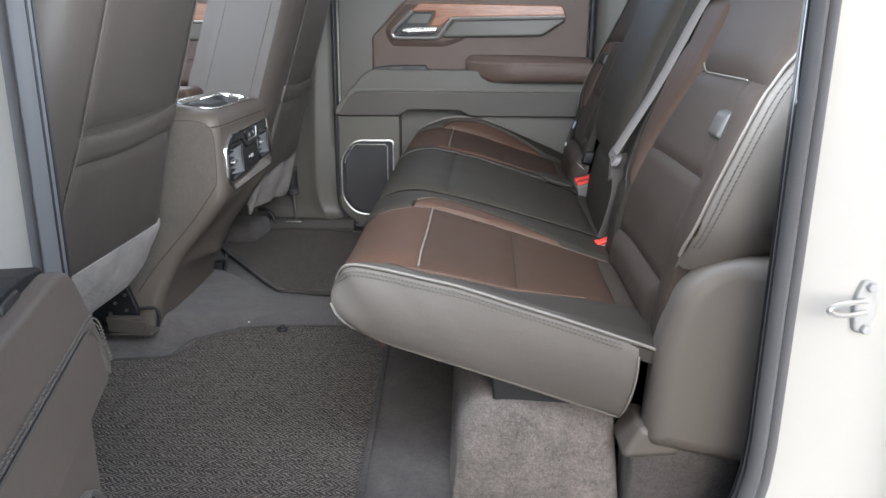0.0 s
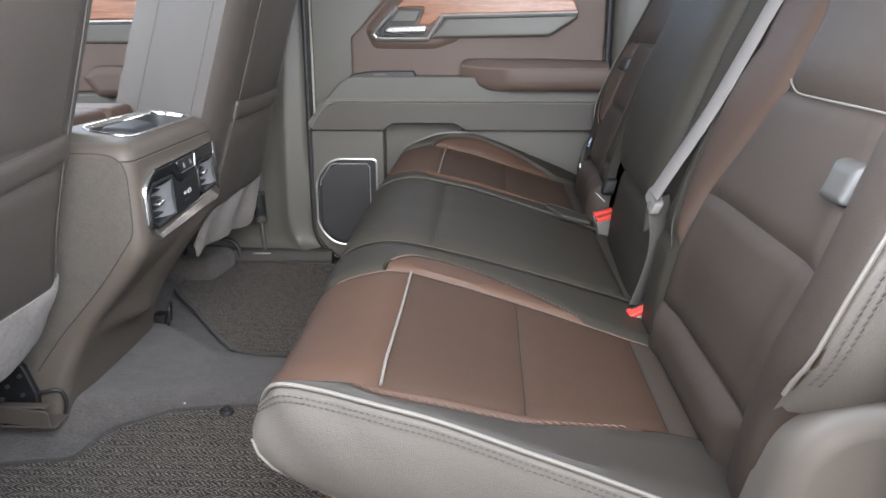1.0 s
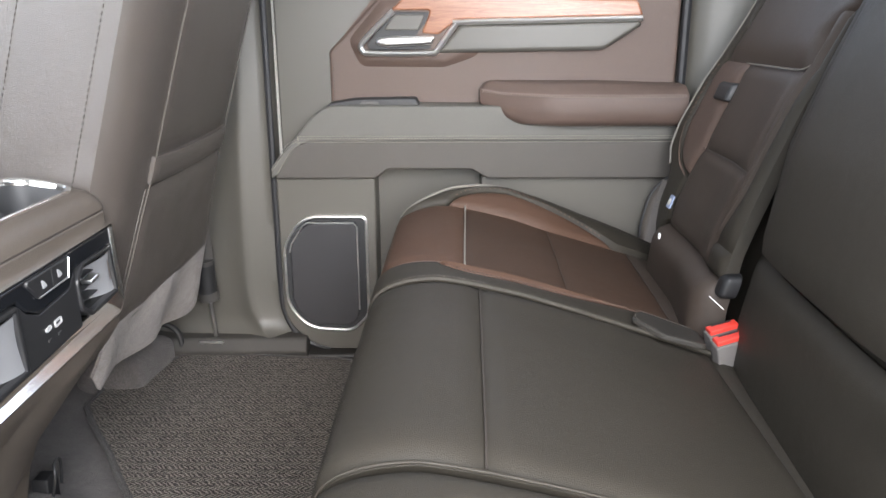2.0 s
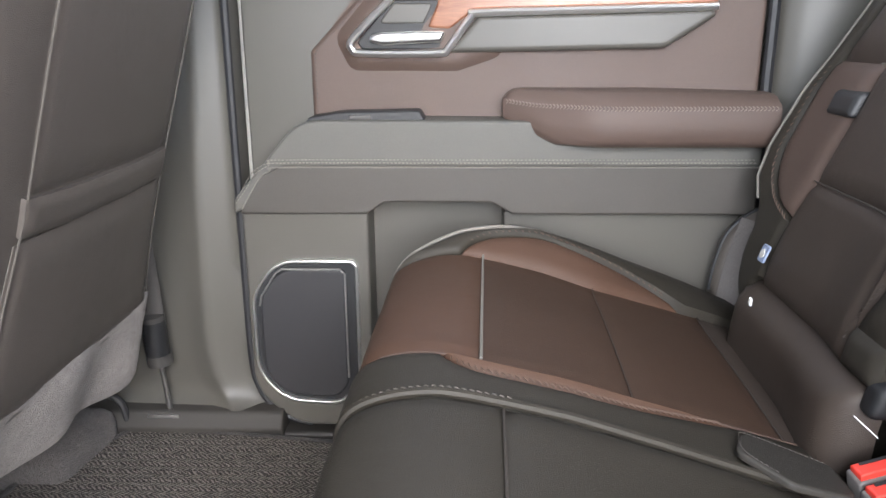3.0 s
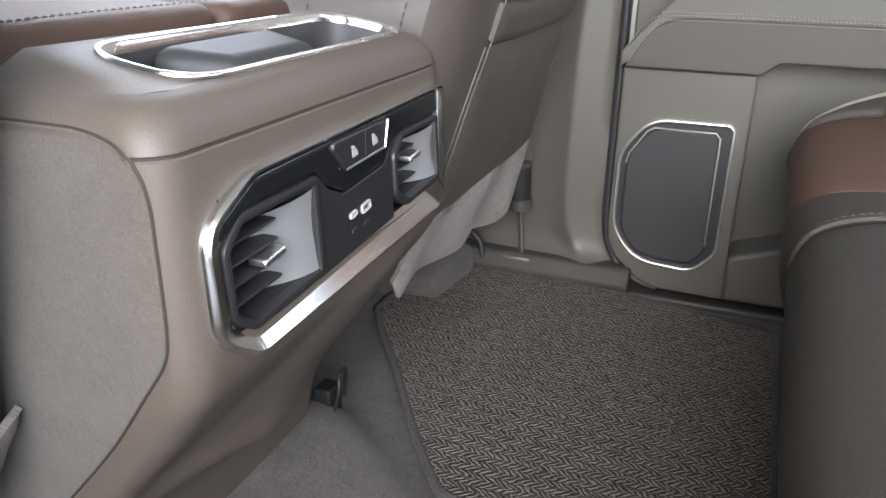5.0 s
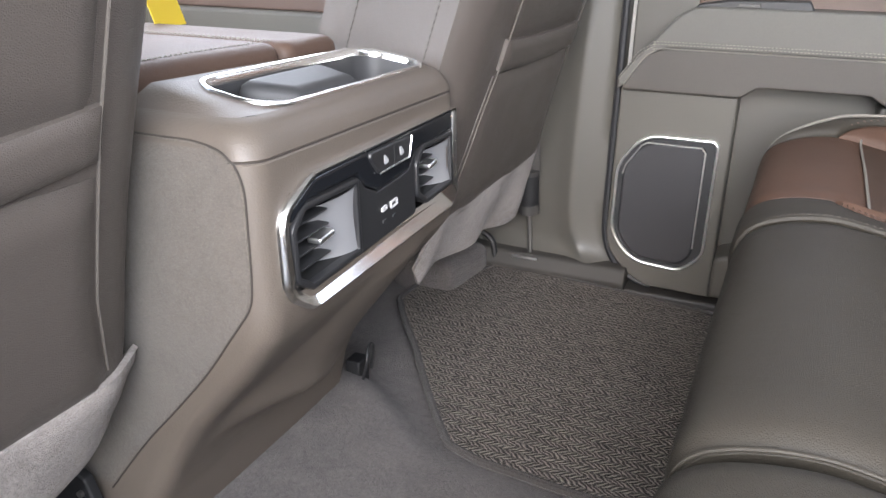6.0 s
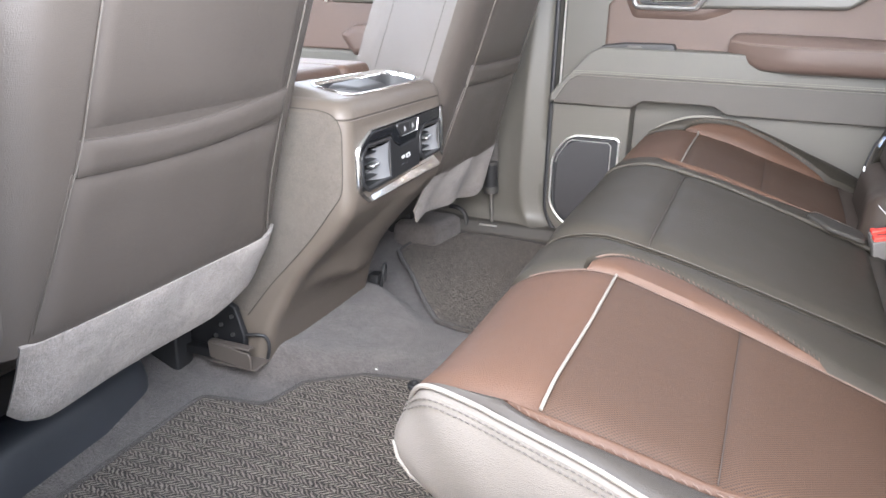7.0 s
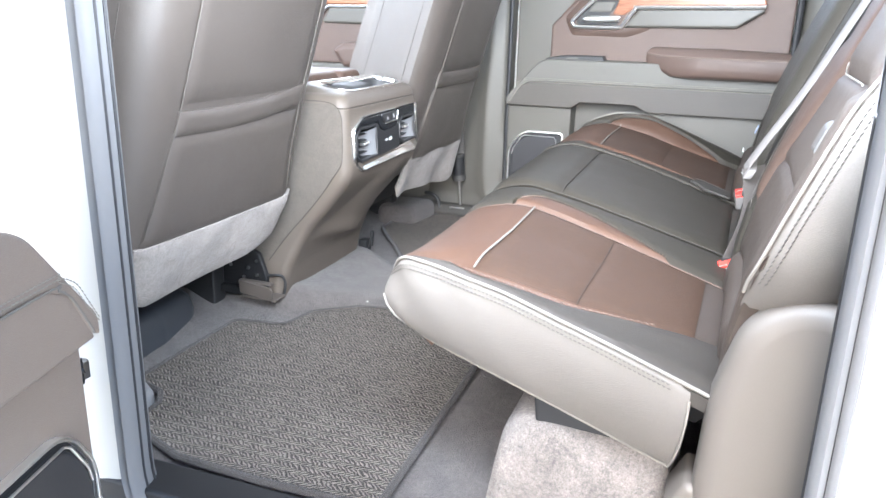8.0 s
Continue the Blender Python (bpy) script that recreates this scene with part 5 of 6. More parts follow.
def front_door():
    d = thing("door_3", (-1.0, 2.42, 0.02), "closed front door with brown panel, wood strip and chrome line", "car door", kind="structure")
    y = 2.40
    part("base_panel", box(-1.55, -0.60, y, y + 0.05, 0.0, 0.80, 0.01), TRIM, d)
    part("upper_panel", slab([(-1.45, 0.47), (-0.64, 0.47), (-0.64, 0.80), (-1.45, 0.80)], "xz", y + 0.01, y - 0.012, 0.006), DOORBROWN, d)
    part("wood_strip", slab(rounded([(-1.25, 0.655), (-0.66, 0.655), (-0.66, 0.700), (-1.25, 0.715)], 0.004, 3), "xz", y, y - 0.022, 0.003), WOOD, d, "copper-brown wood strip")
    part("chrome_line", tube([(-0.99, y - 0.02, 0.596), (-0.985, y - 0.022, 0.625), (-0.955, y - 0.024, 0.648), (-0.67, y - 0.024, 0.652)], 0.005, 8), CHROME, d)
    part("grab_insert", slab(rounded([(-0.985, 0.596), (-0.72, 0.594), (-0.66, 0.64), (-0.66, 0.648), (-0.95, 0.645)], 0.01, 4), "xz", y, y - 0.025, 0.007), TRIM, d)
    part("armrest", slab(rounded([(-0.92, 0.515), (-0.88, 0.540), (-0.62, 0.540), (-0.62, 0.462), (-0.88, 0.462)], 0.012, 5), "xz", y, y - 0.08, 0.02), ARMBROWN, d)
    part("bolster", slab(rounded([(-1.40, 0.37), (-0.62, 0.37), (-0.62, 0.47), (-1.40, 0.47)], 0.006, 3), "xz", y, y - 0.03, 0.008), TRIMLEATHER, d)


front_door()


# darker than TRIM: shade at the pillar's foot put into the cap's colour
SILLSHADE = plastic("sill_shade", (0.040, 0.036, 0.031), 0.7)


def pillar_far():
    t = thing("pillar_trim", (-0.46, 2.40, 0.03), "grey plastic pillar trim between front seat and rear door", "pillar trim", kind="structure")
    bm = bmesh.new()
    loops = []
    for k in range(31):
        z = 0.045 + 1.135 * (k / 30) ** 1.7
        r = lerp([(0.045, -0.368), (0.055, -0.380), (0.07, -0.391), (0.10, -0.403), (0.15, -0.410), (0.26, -0.409), (0.40, -0.406), (0.57, -0.397), (1.2, -0.380)], z)
        e = lerp([(0.03, -0.290), (0.05, -0.318), (0.08, -0.336), (0.12, -0.345), (0.30, -0.3465), (1.2, -0.3425)], z)
        f = 0.020 * max(0.0, 1 - (z - 0.045) / 0.030) ** 2
        loops.append([Vector(v) for v in ((e, 2.45, z), (e - 0.001, 2.400, z), (e - 0.004, 2.388, z), (0.6 * e + 0.4 * r, 2.382, z), (r + 0.010, 2.375 - f, z), (r, 2.371 - f, z), (r - 0.008, 2.372 - f, z),
                                          (r - 0.020, 2.380 - f, z), (r - 0.045, 2.390 - f, z), (-0.54, 2.396 - f, z), (-0.58, 2.400 - f, z), (-0.66, 2.41, z), (-0.66, 2.47, z))])
    stack(bm, loops, True, True)
    part("panel", bm, TRIM, t, "", 60)
    part("sill_cap", slab(rounded([(2.346, -0.01), (2.338, 0.020), (2.350, 0.0455), (2.44, 0.0455), (2.44, -0.01)], [0, 0.012, 0.012, 0, 0], 5), "yz", -0.66, -0.292, 0.004), SILLSHADE, t)
    part("sill_line", box(-0.512, -0.462, 2.3435, 2.3475, 0.036, 0.040, 0.001), SATIN, t)
    c = thing("pillar_trim", (0.55, 2.40, 0.03), "grey plastic rear pillar trim behind the closed door", "pillar trim", kind="structure")
    bm = bmesh.new()
    loops = []
    for k in range(7):
        z = -0.02 + 1.2 * k / 6
        loops.append([Vector(v) for v in ((0.444, 2.47, z), (0.444, 2.40, z), (0.452, 2.385, z), (0.48, 2.372, z), (0.52, 2.36, z), (0.58, 2.35, z), (0.67, 2.33, z), (0.67, 2.47, z))])
    stack(bm, loops)
    part("panel", bm, TRIM, c, "", 60)


pillar_far()


def belt_anchor():
    a = thing("belt_anchor", (-0.485, 2.365, 0.036), "black front belt anchor sleeve on a thin steel rod", "belt anchor")
    part("rod", tube([(-0.480, 2.360, 0.034), (-0.483, 2.357, 0.09), (-0.486, 2.352, 0.150)], 0.0042, 8), STEEL, a)
    part("sleeve", tube(spline([(-0.4855, 2.354, 0.130), (-0.486, 2.352, 0.145), (-0.4865, 2.350, 0.16), (-0.487, 2.348, 0.205), (-0.487, 2.347, 0.213)], 3), 0.0185, 12), BLACK, a)
    part("collar", tube([(-0.485, 2.3545, 0.128), (-0.486, 2.353, 0.146)], 0.0198, 12), GUIDE, a)
    part("collar", tube([(-0.487, 2.3475, 0.205), (-0.487, 2.3465, 0.214)], 0.0192, 12), GUIDE, a)
    part("webbing", ribbon(spline([(-0.487, 2.348, 0.205), (-0.489, 2.345, 0.28), (-0.498, 2.345, 0.40)], 5), (0.9, 0.1, 0), 0.036, 0.002), BELTDARK, a)


belt_anchor()


# ---- front seats ----
SEATX = [(0.12, -0.535), (0.25, -0.528), (0.31, -0.514), (0.40, -0.490), (0.48, -0.467), (0.66, -0.412), (0.85, -0.352), (1.02, -0.30)]


def front_seat(cy, dx, label, tall_side):
    s = thing("front_seat", (-0.75 + dx, cy, 0.0), label, "car seat", "front seats")
    ring2 = [(0.000, 0.0), (-0.001, 0.11), (-0.003, 0.180), (-0.012, 0.215), (-0.035, 0.240), (-0.070, 0.252), (-0.115, 0.257), (-0.165, 0.254), (-0.205, 0.240), (-0.225, 0.205), (-0.215, 0.15), (-0.195, 0.08), (-0.19, 0.0)]
    half = spline([(a, b, 0) for a, b in ring2], 4)
    loop = half + [Vector((p.x, -p.y, 0)) for p in half[-2:0:-1]]

    def slim(p):
        if cy < YC or p.y > 0:
            return p.y
        return max(p.y, -max(0.240 - 0.25 * max(0.0, -p.x - 0.035), 0.2))

    def sec(z):
        x0 = lerp(SEATX, z) + dx
        w = lerp([(0.2, 1.0), (0.30, 1.025), (0.42, 1.0), (0.75, 1.0), (0.9, 0.93), (1.02, 0.70)], z)
        thick = lerp([(0.2, 0.85), (0.35, 1.0), (0.75, 0.95), (0.95, 0.75), (1.02, 0.5)], z)
        return x0, w, thick
    bm = bmesh.new()
    zs = [0.264 + 0.756 * i / 26 for i in range(27)]
    loops = []
    for z in zs:
        x0, w, tk = sec(z)
        loops.append([Vector((x0 + p.x * tk, cy + slim(p) * w, z)) for p in loop])
    stack(bm, loops)
    part("backrest", bm, SEATDARK, s, "dark grey leather backrest")

    def rear(z, y):
        x0, w, tk = sec(z)
        q = abs(y - cy) / w
        best = 0.0
        for a, b in zip(half, half[1:]):
            if a.y <= q <= b.y:
                best = a.x + (b.x - a.x) * (q - a.y) / max(b.y - a.y, 1e-6)
                break
        return Vector((x0 + best * tk + 0.001, y, z))
    ya, yb = cy - 0.168, cy + 0.172
    la = lambda z: cy + lerp([(0.26, -0.212), (0.36, -0.188), (0.48, -0.166), (0.62, -0.160), (1.0, -0.145)] if cy < YC else [(0.26, -0.190), (0.36, -0.165), (0.48, -0.142), (0.62, -0.140), (1.0, -0.125)], z)
    lb = lambda z: cy + lerp([(0.26, 0.205), (0.36, 0.183), (0.48, 0.176), (0.62, 0.175), (1.0, 0.160)], z)
    part("upper_panel", pad(rear, 0.488, 0.98, la, lb, 24, 18, 0.004, 0.003, 0.02, flip=True), SEATDARK, s, "dark leather back panel")
    part("pocket_panel", pad(rear, 0.272, 0.452, la, lb, 16, 18, 0.007, 0.0, 0.03, wrinkle=0.0016, flip=True), SEATDARK, s, "leather map pocket")

    def band(k, y):
        t = (y - la(0.47)) / (lb(0.47) - la(0.47))
        z = 0.452 + 0.036 * k + 0.010 * math.sin(t * math.pi) * -1 + 0.016 * (t if cy < YC else 1 - abs(2 * t - 1) * 0.4) - 0.004
        p = rear(z, y)
        return p + Vector((0.0055, 0, 0))
    part("pocket_hem", pad(band, 0, 1, lambda k: la(0.47), lambda k: lb(0.47), 6, 24, 0.003, 0.001, 0.012, flip=True), SEATDARK, s, "turned hem of the map pocket")
    for f in (la, lb):
        row = [rear(z, f(z)) + Vector((0.004, 0, 0)) for z in [0.29 + 0.66 * i / 50 for i in range(51)]]
        part("seam", tube(row, 0.0012, 6), SEAMGREY, s)
    for sg in (-1, 1):
        row = []
        for i in range(51):
            z = 0.30 + 0.68 * i / 50
            x0, w, tk = sec(z)
            row.append(Vector((x0 - 0.060 * tk, cy + (slim(Vector((-0.060, -0.2505))) - 0.0005 if sg < 0 else 0.2505) * w, z)))
        part("stitching", stitches(row, 0.005, 0.003, 0.0008, 0, (0.5, sg, 0)), THREADSOFT, s)
        row = []
        for i in range(51):
            z = 0.30 + 0.68 * i / 50
            x0, w, tk = sec(z)
            row.append(Vector((x0 - 0.178 * tk, cy + (slim(Vector((-0.178, -0.2515))) - 0.0005 if sg < 0 else 0.2515) * w, z)))
        part("stitching", stitches(row, 0.005, 0.003, 0.0008, 0, (0, sg, 0)), THREADSOFT, s)
    # felt skirt hanging under the backrest
    flip = 1 if cy < YC else -1

    def skirt(k, t):
        y = cy + (-0.218 + 0.470 * t if flip > 0 else -0.200 + 0.500 * t)
        ztop = 0.276 if flip > 0 else 0.288
        edge = t if flip > 0 else 1 - t
        zlow = lerp([(0, 0.190), (0.03, 0.176), (0.09, 0.166), (0.4, 0.166), (0.7, 0.174), (0.87, 0.186), (0.94, 0.198), (0.98, 0.212), (1.0, 0.236)], edge) if flip > 0 else smooth_at([(0, 0.205), (0.05, 0.175), (0.2, 0.176), (0.45, 0.174), (0.75, 0.152), (0.88, 0.182), (0.95, 0.225), (1.0, 0.272)], t)
        p = rear(0.30, min(max(y, cy - 0.225), cy + 0.225))
        p.x -= 0.5 * abs(y - p.y)
        p.y = y
        z = ztop + (zlow - ztop) * k
        q = p + Vector((-0.035 * k - 0.010 * k * k + (0.006 if flip > 0 else 0.012) * math.sin(t * (9 if flip > 0 else 15) + cy) * k, 0, 0))
        q.z = z
        return q
    bm = pad(skirt, 0, 1, lambda k: 0.0, lambda k: 1.0, 12, 34, 0.001, 0.001, 0.01, 0.005, wrinkle=0.004)
    part("felt_skirt", bm, FELT, s, "grey felt skirt")
    # seat cushion ahead of the backrest and its base
    if cy < YC:
        shield = rounded([(-0.520, 0.335), (-0.524, 0.300), (-0.560, 0.220), (-0.600, 0.135), (-0.98, 0.135), (-0.98, 0.335)], [0.012, 0.03, 0.03, 0.02, 0.02, 0.02], 5)
        part("side_shield", slab(shield, "xz", cy - 0.235, cy - 0.268, 0.014), SEATSHIELD, s, "grey plastic side shield")
    part("cushion", slab(rounded([(cy - 0.25, 0.17), (cy + 0.25, 0.17), (cy + 0.25, 0.33), (cy - 0.25, 0.33)], 0.05, 6), "yz", -1.15 + dx, -0.66 + dx, 0.03), SEATDARK, s)
    part("base_frame", box(-1.10 + dx, -0.68 + dx, cy - 0.22, cy + 0.22, 0.12, 0.175, 0.01), BLACK, s, "black seat frame")
    for yy in (cy - 0.215, cy + 0.205):
        part("rail", box(-1.15, -0.70 + (0 if cy < YC else 0.04), yy - 0.020, yy + 0.020, 0.02, 0.110, 0.005), BLACK, s, "black steel seat rail")
    return s


SEATSHIELD = plastic("seat_shield_taupe", (0.088, 0.078, 0.070), 0.55)
SEAMGREY = leather("seam_grey", (0.078, 0.068, 0.058), 0.6)
front_seat(1.195, 0.0, "taupe leather front seat with map pocket and felt skirt", 1)
front_seat(2.040, 0.076, "taupe leather front seat next to the closed door", 0)



def rail_end():
    cap = thing("rail_cover", (-0.60, 1.41, 0.03), "bent taupe steel channel on the end of the front seat rail", "rail cover")
    tilt = 0.10
    L = lambda p, d: Vector((p[0], d - 0.12 * (p[1] - 0.05), p[1] - tilt * (p[0] + 0.60)))
    face = rounded([(-0.648, 0.043), (-0.568, 0.043), (-0.566, 0.066), (-0.570, 0.073), (-0.648, 0.073)], [0.003, 0.002, 0.004, 0.004, 0.004], 3)
    part("channel_face", slab(face, L, 1.4015, 1.3975, 0.0012), CHANNEL, cap, "taupe painted channel face")
    part("channel_lip", box(-0.650, -0.570, 1.398, 1.412, 0.0735, 0.0775, 0.0015), CHANNEL, cap)
    part("channel_base", box(-0.645, -0.560, 1.399, 1.440, 0.0395, 0.0430, 0.0015), CHANNEL, cap)
    part("bracket", slab(rounded([(-0.74, 0.030), (-0.598, 0.030), (-0.596, 0.085), (-0.612, 0.132), (-0.650, 0.150), (-0.74, 0.150)], 0.008, 4), "xz", 1.434, 1.424, 0.003), NIGHT, cap, "black steel bracket")
    part("inner_rail", box(-0.72, -0.585, 1.404, 1.424, 0.0435, 0.058, 0.003), NIGHT, cap)
    part("hook", tube(spline([(-0.566, 1.440, 0.036), (-0.560, 1.441, 0.064), (-0.566, 1.440, 0.082), (-0.578, 1.434, 0.086), (-0.598, 1.430, 0.084)], 4), 0.0030, 8), BLACK, cap)
    for bx, bz in ((-0.606, 0.116), (-0.628, 0.098), (-0.652, 0.120), (-0.672, 0.100), (-0.640, 0.076), (-0.606, 0.084)):
        part("bolt", tube([(bx - 0.012, 1.426, bz), (bx - 0.012, 1.4205, bz)], 0.0036, 8), STEEL, cap)


CHANNEL = plastic("channel_taupe", (0.085, 0.072, 0.062), 0.42)
rail_end()
blk = thing("carpet_step", (-0.63, 2.27, 0.0), "dark grey carpeted step at the seat rail", "carpet step")
STEP = rounded([(-0.70, 2.19), (-0.575, 2.19), (-0.555, 2.345), (-0.70, 2.345)], 0.025, 5)
part("carpet_cover", slab(STEP, "xy", -0.005, 0.062, 0.025), CARPET, blk)
part("edge_binding", tube(spline([(-0.600, 2.352, 0.075), (-0.575, 2.350, 0.074), (-0.556, 2.349, 0.060), (-0.549, 2.348, 0.035), (-0.548, 2.347, 0.008)], 5), 0.006, 8), BLACK, blk, "black plastic edge binding")
hk = thing("seat_loop", (-0.555, 1.83, 0.06), "black wire loop at the foot of the console", "wire loop")
part("loop", tube(spline([(-0.545, 1.817, 0.04), (-0.538, 1.817, 0.070), (-0.541, 1.824, 0.084), (-0.545, 1.840, 0.085), (-0.546, 1.849, 0.074), (-0.55, 1.850, 0.04)], 4), 0.0022, 8), BLACK, hk)
part("bracket", box(-0.575, -0.552, 1.820, 1.848, 0.02, 0.062, 0.003), NIGHT, hk, "black steel bracket")


# ---- centre console ----
CON_Y0, CON_Y1 = 1.449, 1.812
CON_X = [(0.045, -0.566), (0.10, -0.552), (0.15, -0.530), (0.19, -0.505), (0.23, -0.470), (0.265, -0.440), (0.29, -0.421), (0.305, -0.412), (0.325, -0.408), (0.446, -0.413), (0.448, -0.4145),
         (0.450, -0.413), (0.458, -0.415), (0.466, -0.4195), (0.472, -0.4255), (0.4755, -0.434)]
CON_NEAR = [(0.045, -0.012), (0.10, -0.008), (0.17, 0.004), (0.23, 0.006), (0.275, 0.003), (0.305, 0.0), (0.446, 0.0), (0.448, 0.0013), (0.450, 0.0), (0.458, 0.002), (0.466, 0.006), (0.472, 0.012), (0.4755, 0.020)]
CON_FAR = [(0.045, 0.004), (0.17, 0.012), (0.23, 0.010), (0.275, 0.005), (0.305, 0.0), (0.446, 0.0), (0.448, 0.0013), (0.450, 0.0), (0.458, 0.002), (0.466, 0.006), (0.472, 0.012), (0.4755, 0.020)]


def con_knee(y, z):
    """The facet that stands out of the undercut below the vents, over the passenger's foot."""
    ax, az, bx, bz, cx, cz = 1.605, 0.275, 1.500, 0.172, 1.625, 0.150
    den = (bz - cz) * (ax - cx) + (cx - bx) * (az - cz)
    wa = ((bz - cz) * (y - cx) + (cx - bx) * (z - cz)) / den
    wb = ((cz - az) * (y - cx) + (ax - cx) * (z - cz)) / den
    wc = 1 - wa - wb
    if wc <= 0:
        return 0.0
    k = min(wc, 1.25)
    if wa < 0:
        k *= max(0.0, 1 + wa * 4.5)
    if wb < 0:
        k *= max(0.0, 1 + wb * 0.8)
    return 0.036 * max(k, 0.0)


def console():
    c = thing("centre_console", (-0.75, 1.635, 0.04), "taupe plastic centre console with rear air vents and cup bin", "centre console")
    y0, y1 = CON_Y0, CON_Y1
    R = 0.022

    def ring(z):
        xr, a, b = lerp(CON_X, z), y0 + lerp(CON_NEAR, z), y1 - lerp(CON_FAR, z)
        pts = [(-1.25, a)] + [(-1.0 + (xr - R + 1.0) * i / 6, a) for i in range(7)]
        pts += [(xr - R + R * math.sin(k * math.pi / 12), a + R - R * math.cos(k * math.pi / 12)) for k in range(1, 7)]
        pts += [(xr, a + R + (b - a - 2 * R) * i / 36) for i in range(1, 36)]
        pts += [(xr - R + R * math.cos(k * math.pi / 12), b - R + R * math.sin(k * math.pi / 12)) for k in range(0, 7)]
        pts += [(xr - R + (-1.0 - xr + R) * i / 6, b) for i in range(1, 7)] + [(-1.25, b)]
        return [Vector((x + (con_knee(y, z) if z < 0.30 and x > xr - 0.004 else 0.0), y, z)) for x, y in pts]
    zs = [0.030 + 0.275 * i / 27 for i in range(28)] + [0.315, 0.325, 0.336, 0.36, 0.39, 0.418, 0.440, 0.446, 0.448, 0.450, 0.458, 0.462, 0.466, 0.469, 0.472, 0.4740, 0.4755]
    bm = bmesh.new()
    rows = [[bm.verts.new(v) for v in ring(z)] for z in zs]
    n = len(rows[0])
    for ra, rb in zip(rows, rows[1:]):
        for i in range(n):
            j = (i + 1) % n
            q = (ra[i].co + ra[j].co + rb[i].co + rb[j].co) / 4
            # the vent panel is let into the rear face
            if q.x > -0.42 and 1.485 < q.y < 1.785 and 0.336 < q.z < 0.418:
                continue
            bm.faces.new((ra[i], ra[j], rb[j], rb[i]))
    bm.faces.new(rows[0][::-1])
    part("body", bm, CONSOLE, c, "", 32)
    # deck with the bin let into it
    hole = rounded([(-0.4385, 1.508), (-0.4385, 1.786), (-0.516, 1.790), (-0.516, 1.512)], [0.034, 0.030, 0.034, 0.034], 9)

    def deck_z(x):
        return 0.4755 + 0.15 * min(max(-0.436 - x, 0.0), 0.14)
    bm = bmesh.new()
    cx, cyy = -0.475, 1.648
    ex, ea, eb = -0.434, y0 + 0.020, y1 - 0.020

    def cast(p, k=0.0):
        d = (Vector((p.x - cx, p.y - cyy))).normalized()
        lim = ((ex - cx) / d.x if d.x > 1e-6 else 1e9, (-1.24 - cx) / d.x if d.x < -1e-6 else 1e9, (eb - cyy) / d.y if d.y > 1e-6 else 1e9, (ea - cyy) / d.y if d.y < -1e-6 else 1e9)
        q = Vector((cx, cyy)) + d * min(lim)
        for yy, sg in ((ea + R, -1), (eb - R, 1)):
            o = Vector((ex - R, yy))
            if q.x > o.x and (q.y - o.y) * sg > 0:
                q = o + (q - o).normalized() * R
        return q + (Vector((p.x, p.y)) - q) * k
    loops = [[Vector((*cast(p), 0.4755)) for p in hole]]
    for k in (0.3, 0.7):
        loops.append([Vector((*cast(p, k), deck_z(cast(p, k).x))) for p in hole])
    loops += [[Vector((p.x, p.y, deck_z(p.x) + 0.001)) for p in inset(hole, -0.005)], [Vector((p.x, p.y, deck_z(p.x) + 0.001)) for p in hole]]
    stack(bm, loops, False, False)
    part("deck", bm, CONSOLE, c, "", 60)
    part("bin_liner", slab(inset(hole, 0.0045), "xy", 0.412, 0.418, 0.002), BLACK, c, "black rubber bin floor")
    bm = bmesh.new()
    stack(bm, [[Vector((p.x, p.y, 0.414)) for p in inset(hole, 0.008)], [Vector((p.x, p.y, deck_z(p.x) - 0.012)) for p in inset(hole, 0.002)], [Vector((p.x, p.y, deck_z(p.x) + 0.0015)) for p in inset(hole, 0.0005)]], False, False)
    part("bin_wall", bm, BINGREY, c)
    part("bin_divider", slab(rounded([(-0.458, 1.580), (-0.456, 1.676), (-0.512, 1.690), (-0.512, 1.548)], [0.014, 0.010, 0.01, 0.02], 6), lambda p, d: Vector((p[0], p[1], d + 0.15 * (-0.44 - p[0]))), 0.414, 0.4755, 0.011), BINGREY, c, "dark grey divider in the bin")
    part("bin_step", slab(rounded([(-0.4445, 1.692), (-0.4445, 1.776), (-0.462, 1.776), (-0.462, 1.692)], 0.007, 4), "xy", 0.414, 0.452, 0.006), BINGREY, c)
    bm = bmesh.new()
    Ld = lambda p, d: Vector((p[0], p[1], d + deck_z(p[0])))
    ro, ri = inset(hole, -0.0045), inset(hole, 0.0012)
    stack(bm, [[Ld(p, d) for p in o] for o, d in ((ro, -0.003), (ro, 0.0018), (inset(hole, -0.0035), 0.0032), (inset(hole, -0.0008), 0.0030), (ri, 0.0005), (ri, -0.006))], False, False)
    part("bin_rim", bm, POLISHED, c, "chrome rim round the bin")

    # flocked side panels with a shadow gap round them
    def side_y(x, z, sg):
        xr = lerp(CON_X, z)
        k = min(max(x - (xr - R), 0.0), R)
        bend = R - math.sqrt(max(R * R - k * k, 0.0))
        return (y0 + lerp(CON_NEAR, z) + bend) if sg < 0 else (y1 - lerp(CON_FAR, z) - bend)
    edge = spline([(-0.60, 0, 0.4605), (-0.49, 0, 0.4605), (-0.462, 0, 0.460), (-0.441, 0, 0.456), (-0.429, 0, 0.447), (-0.4235, 0, 0.430), (-0.4225, 0, 0.40), (-0.4225, 0, 0.355), (-0.4255, 0, 0.336), (-0.437, 0, 0.318), (-0.476, 0, 0.266), (-0.523, 0, 0.212), (-0.560, 0, 0.170), (-0.600, 0, 0.115)], 6)
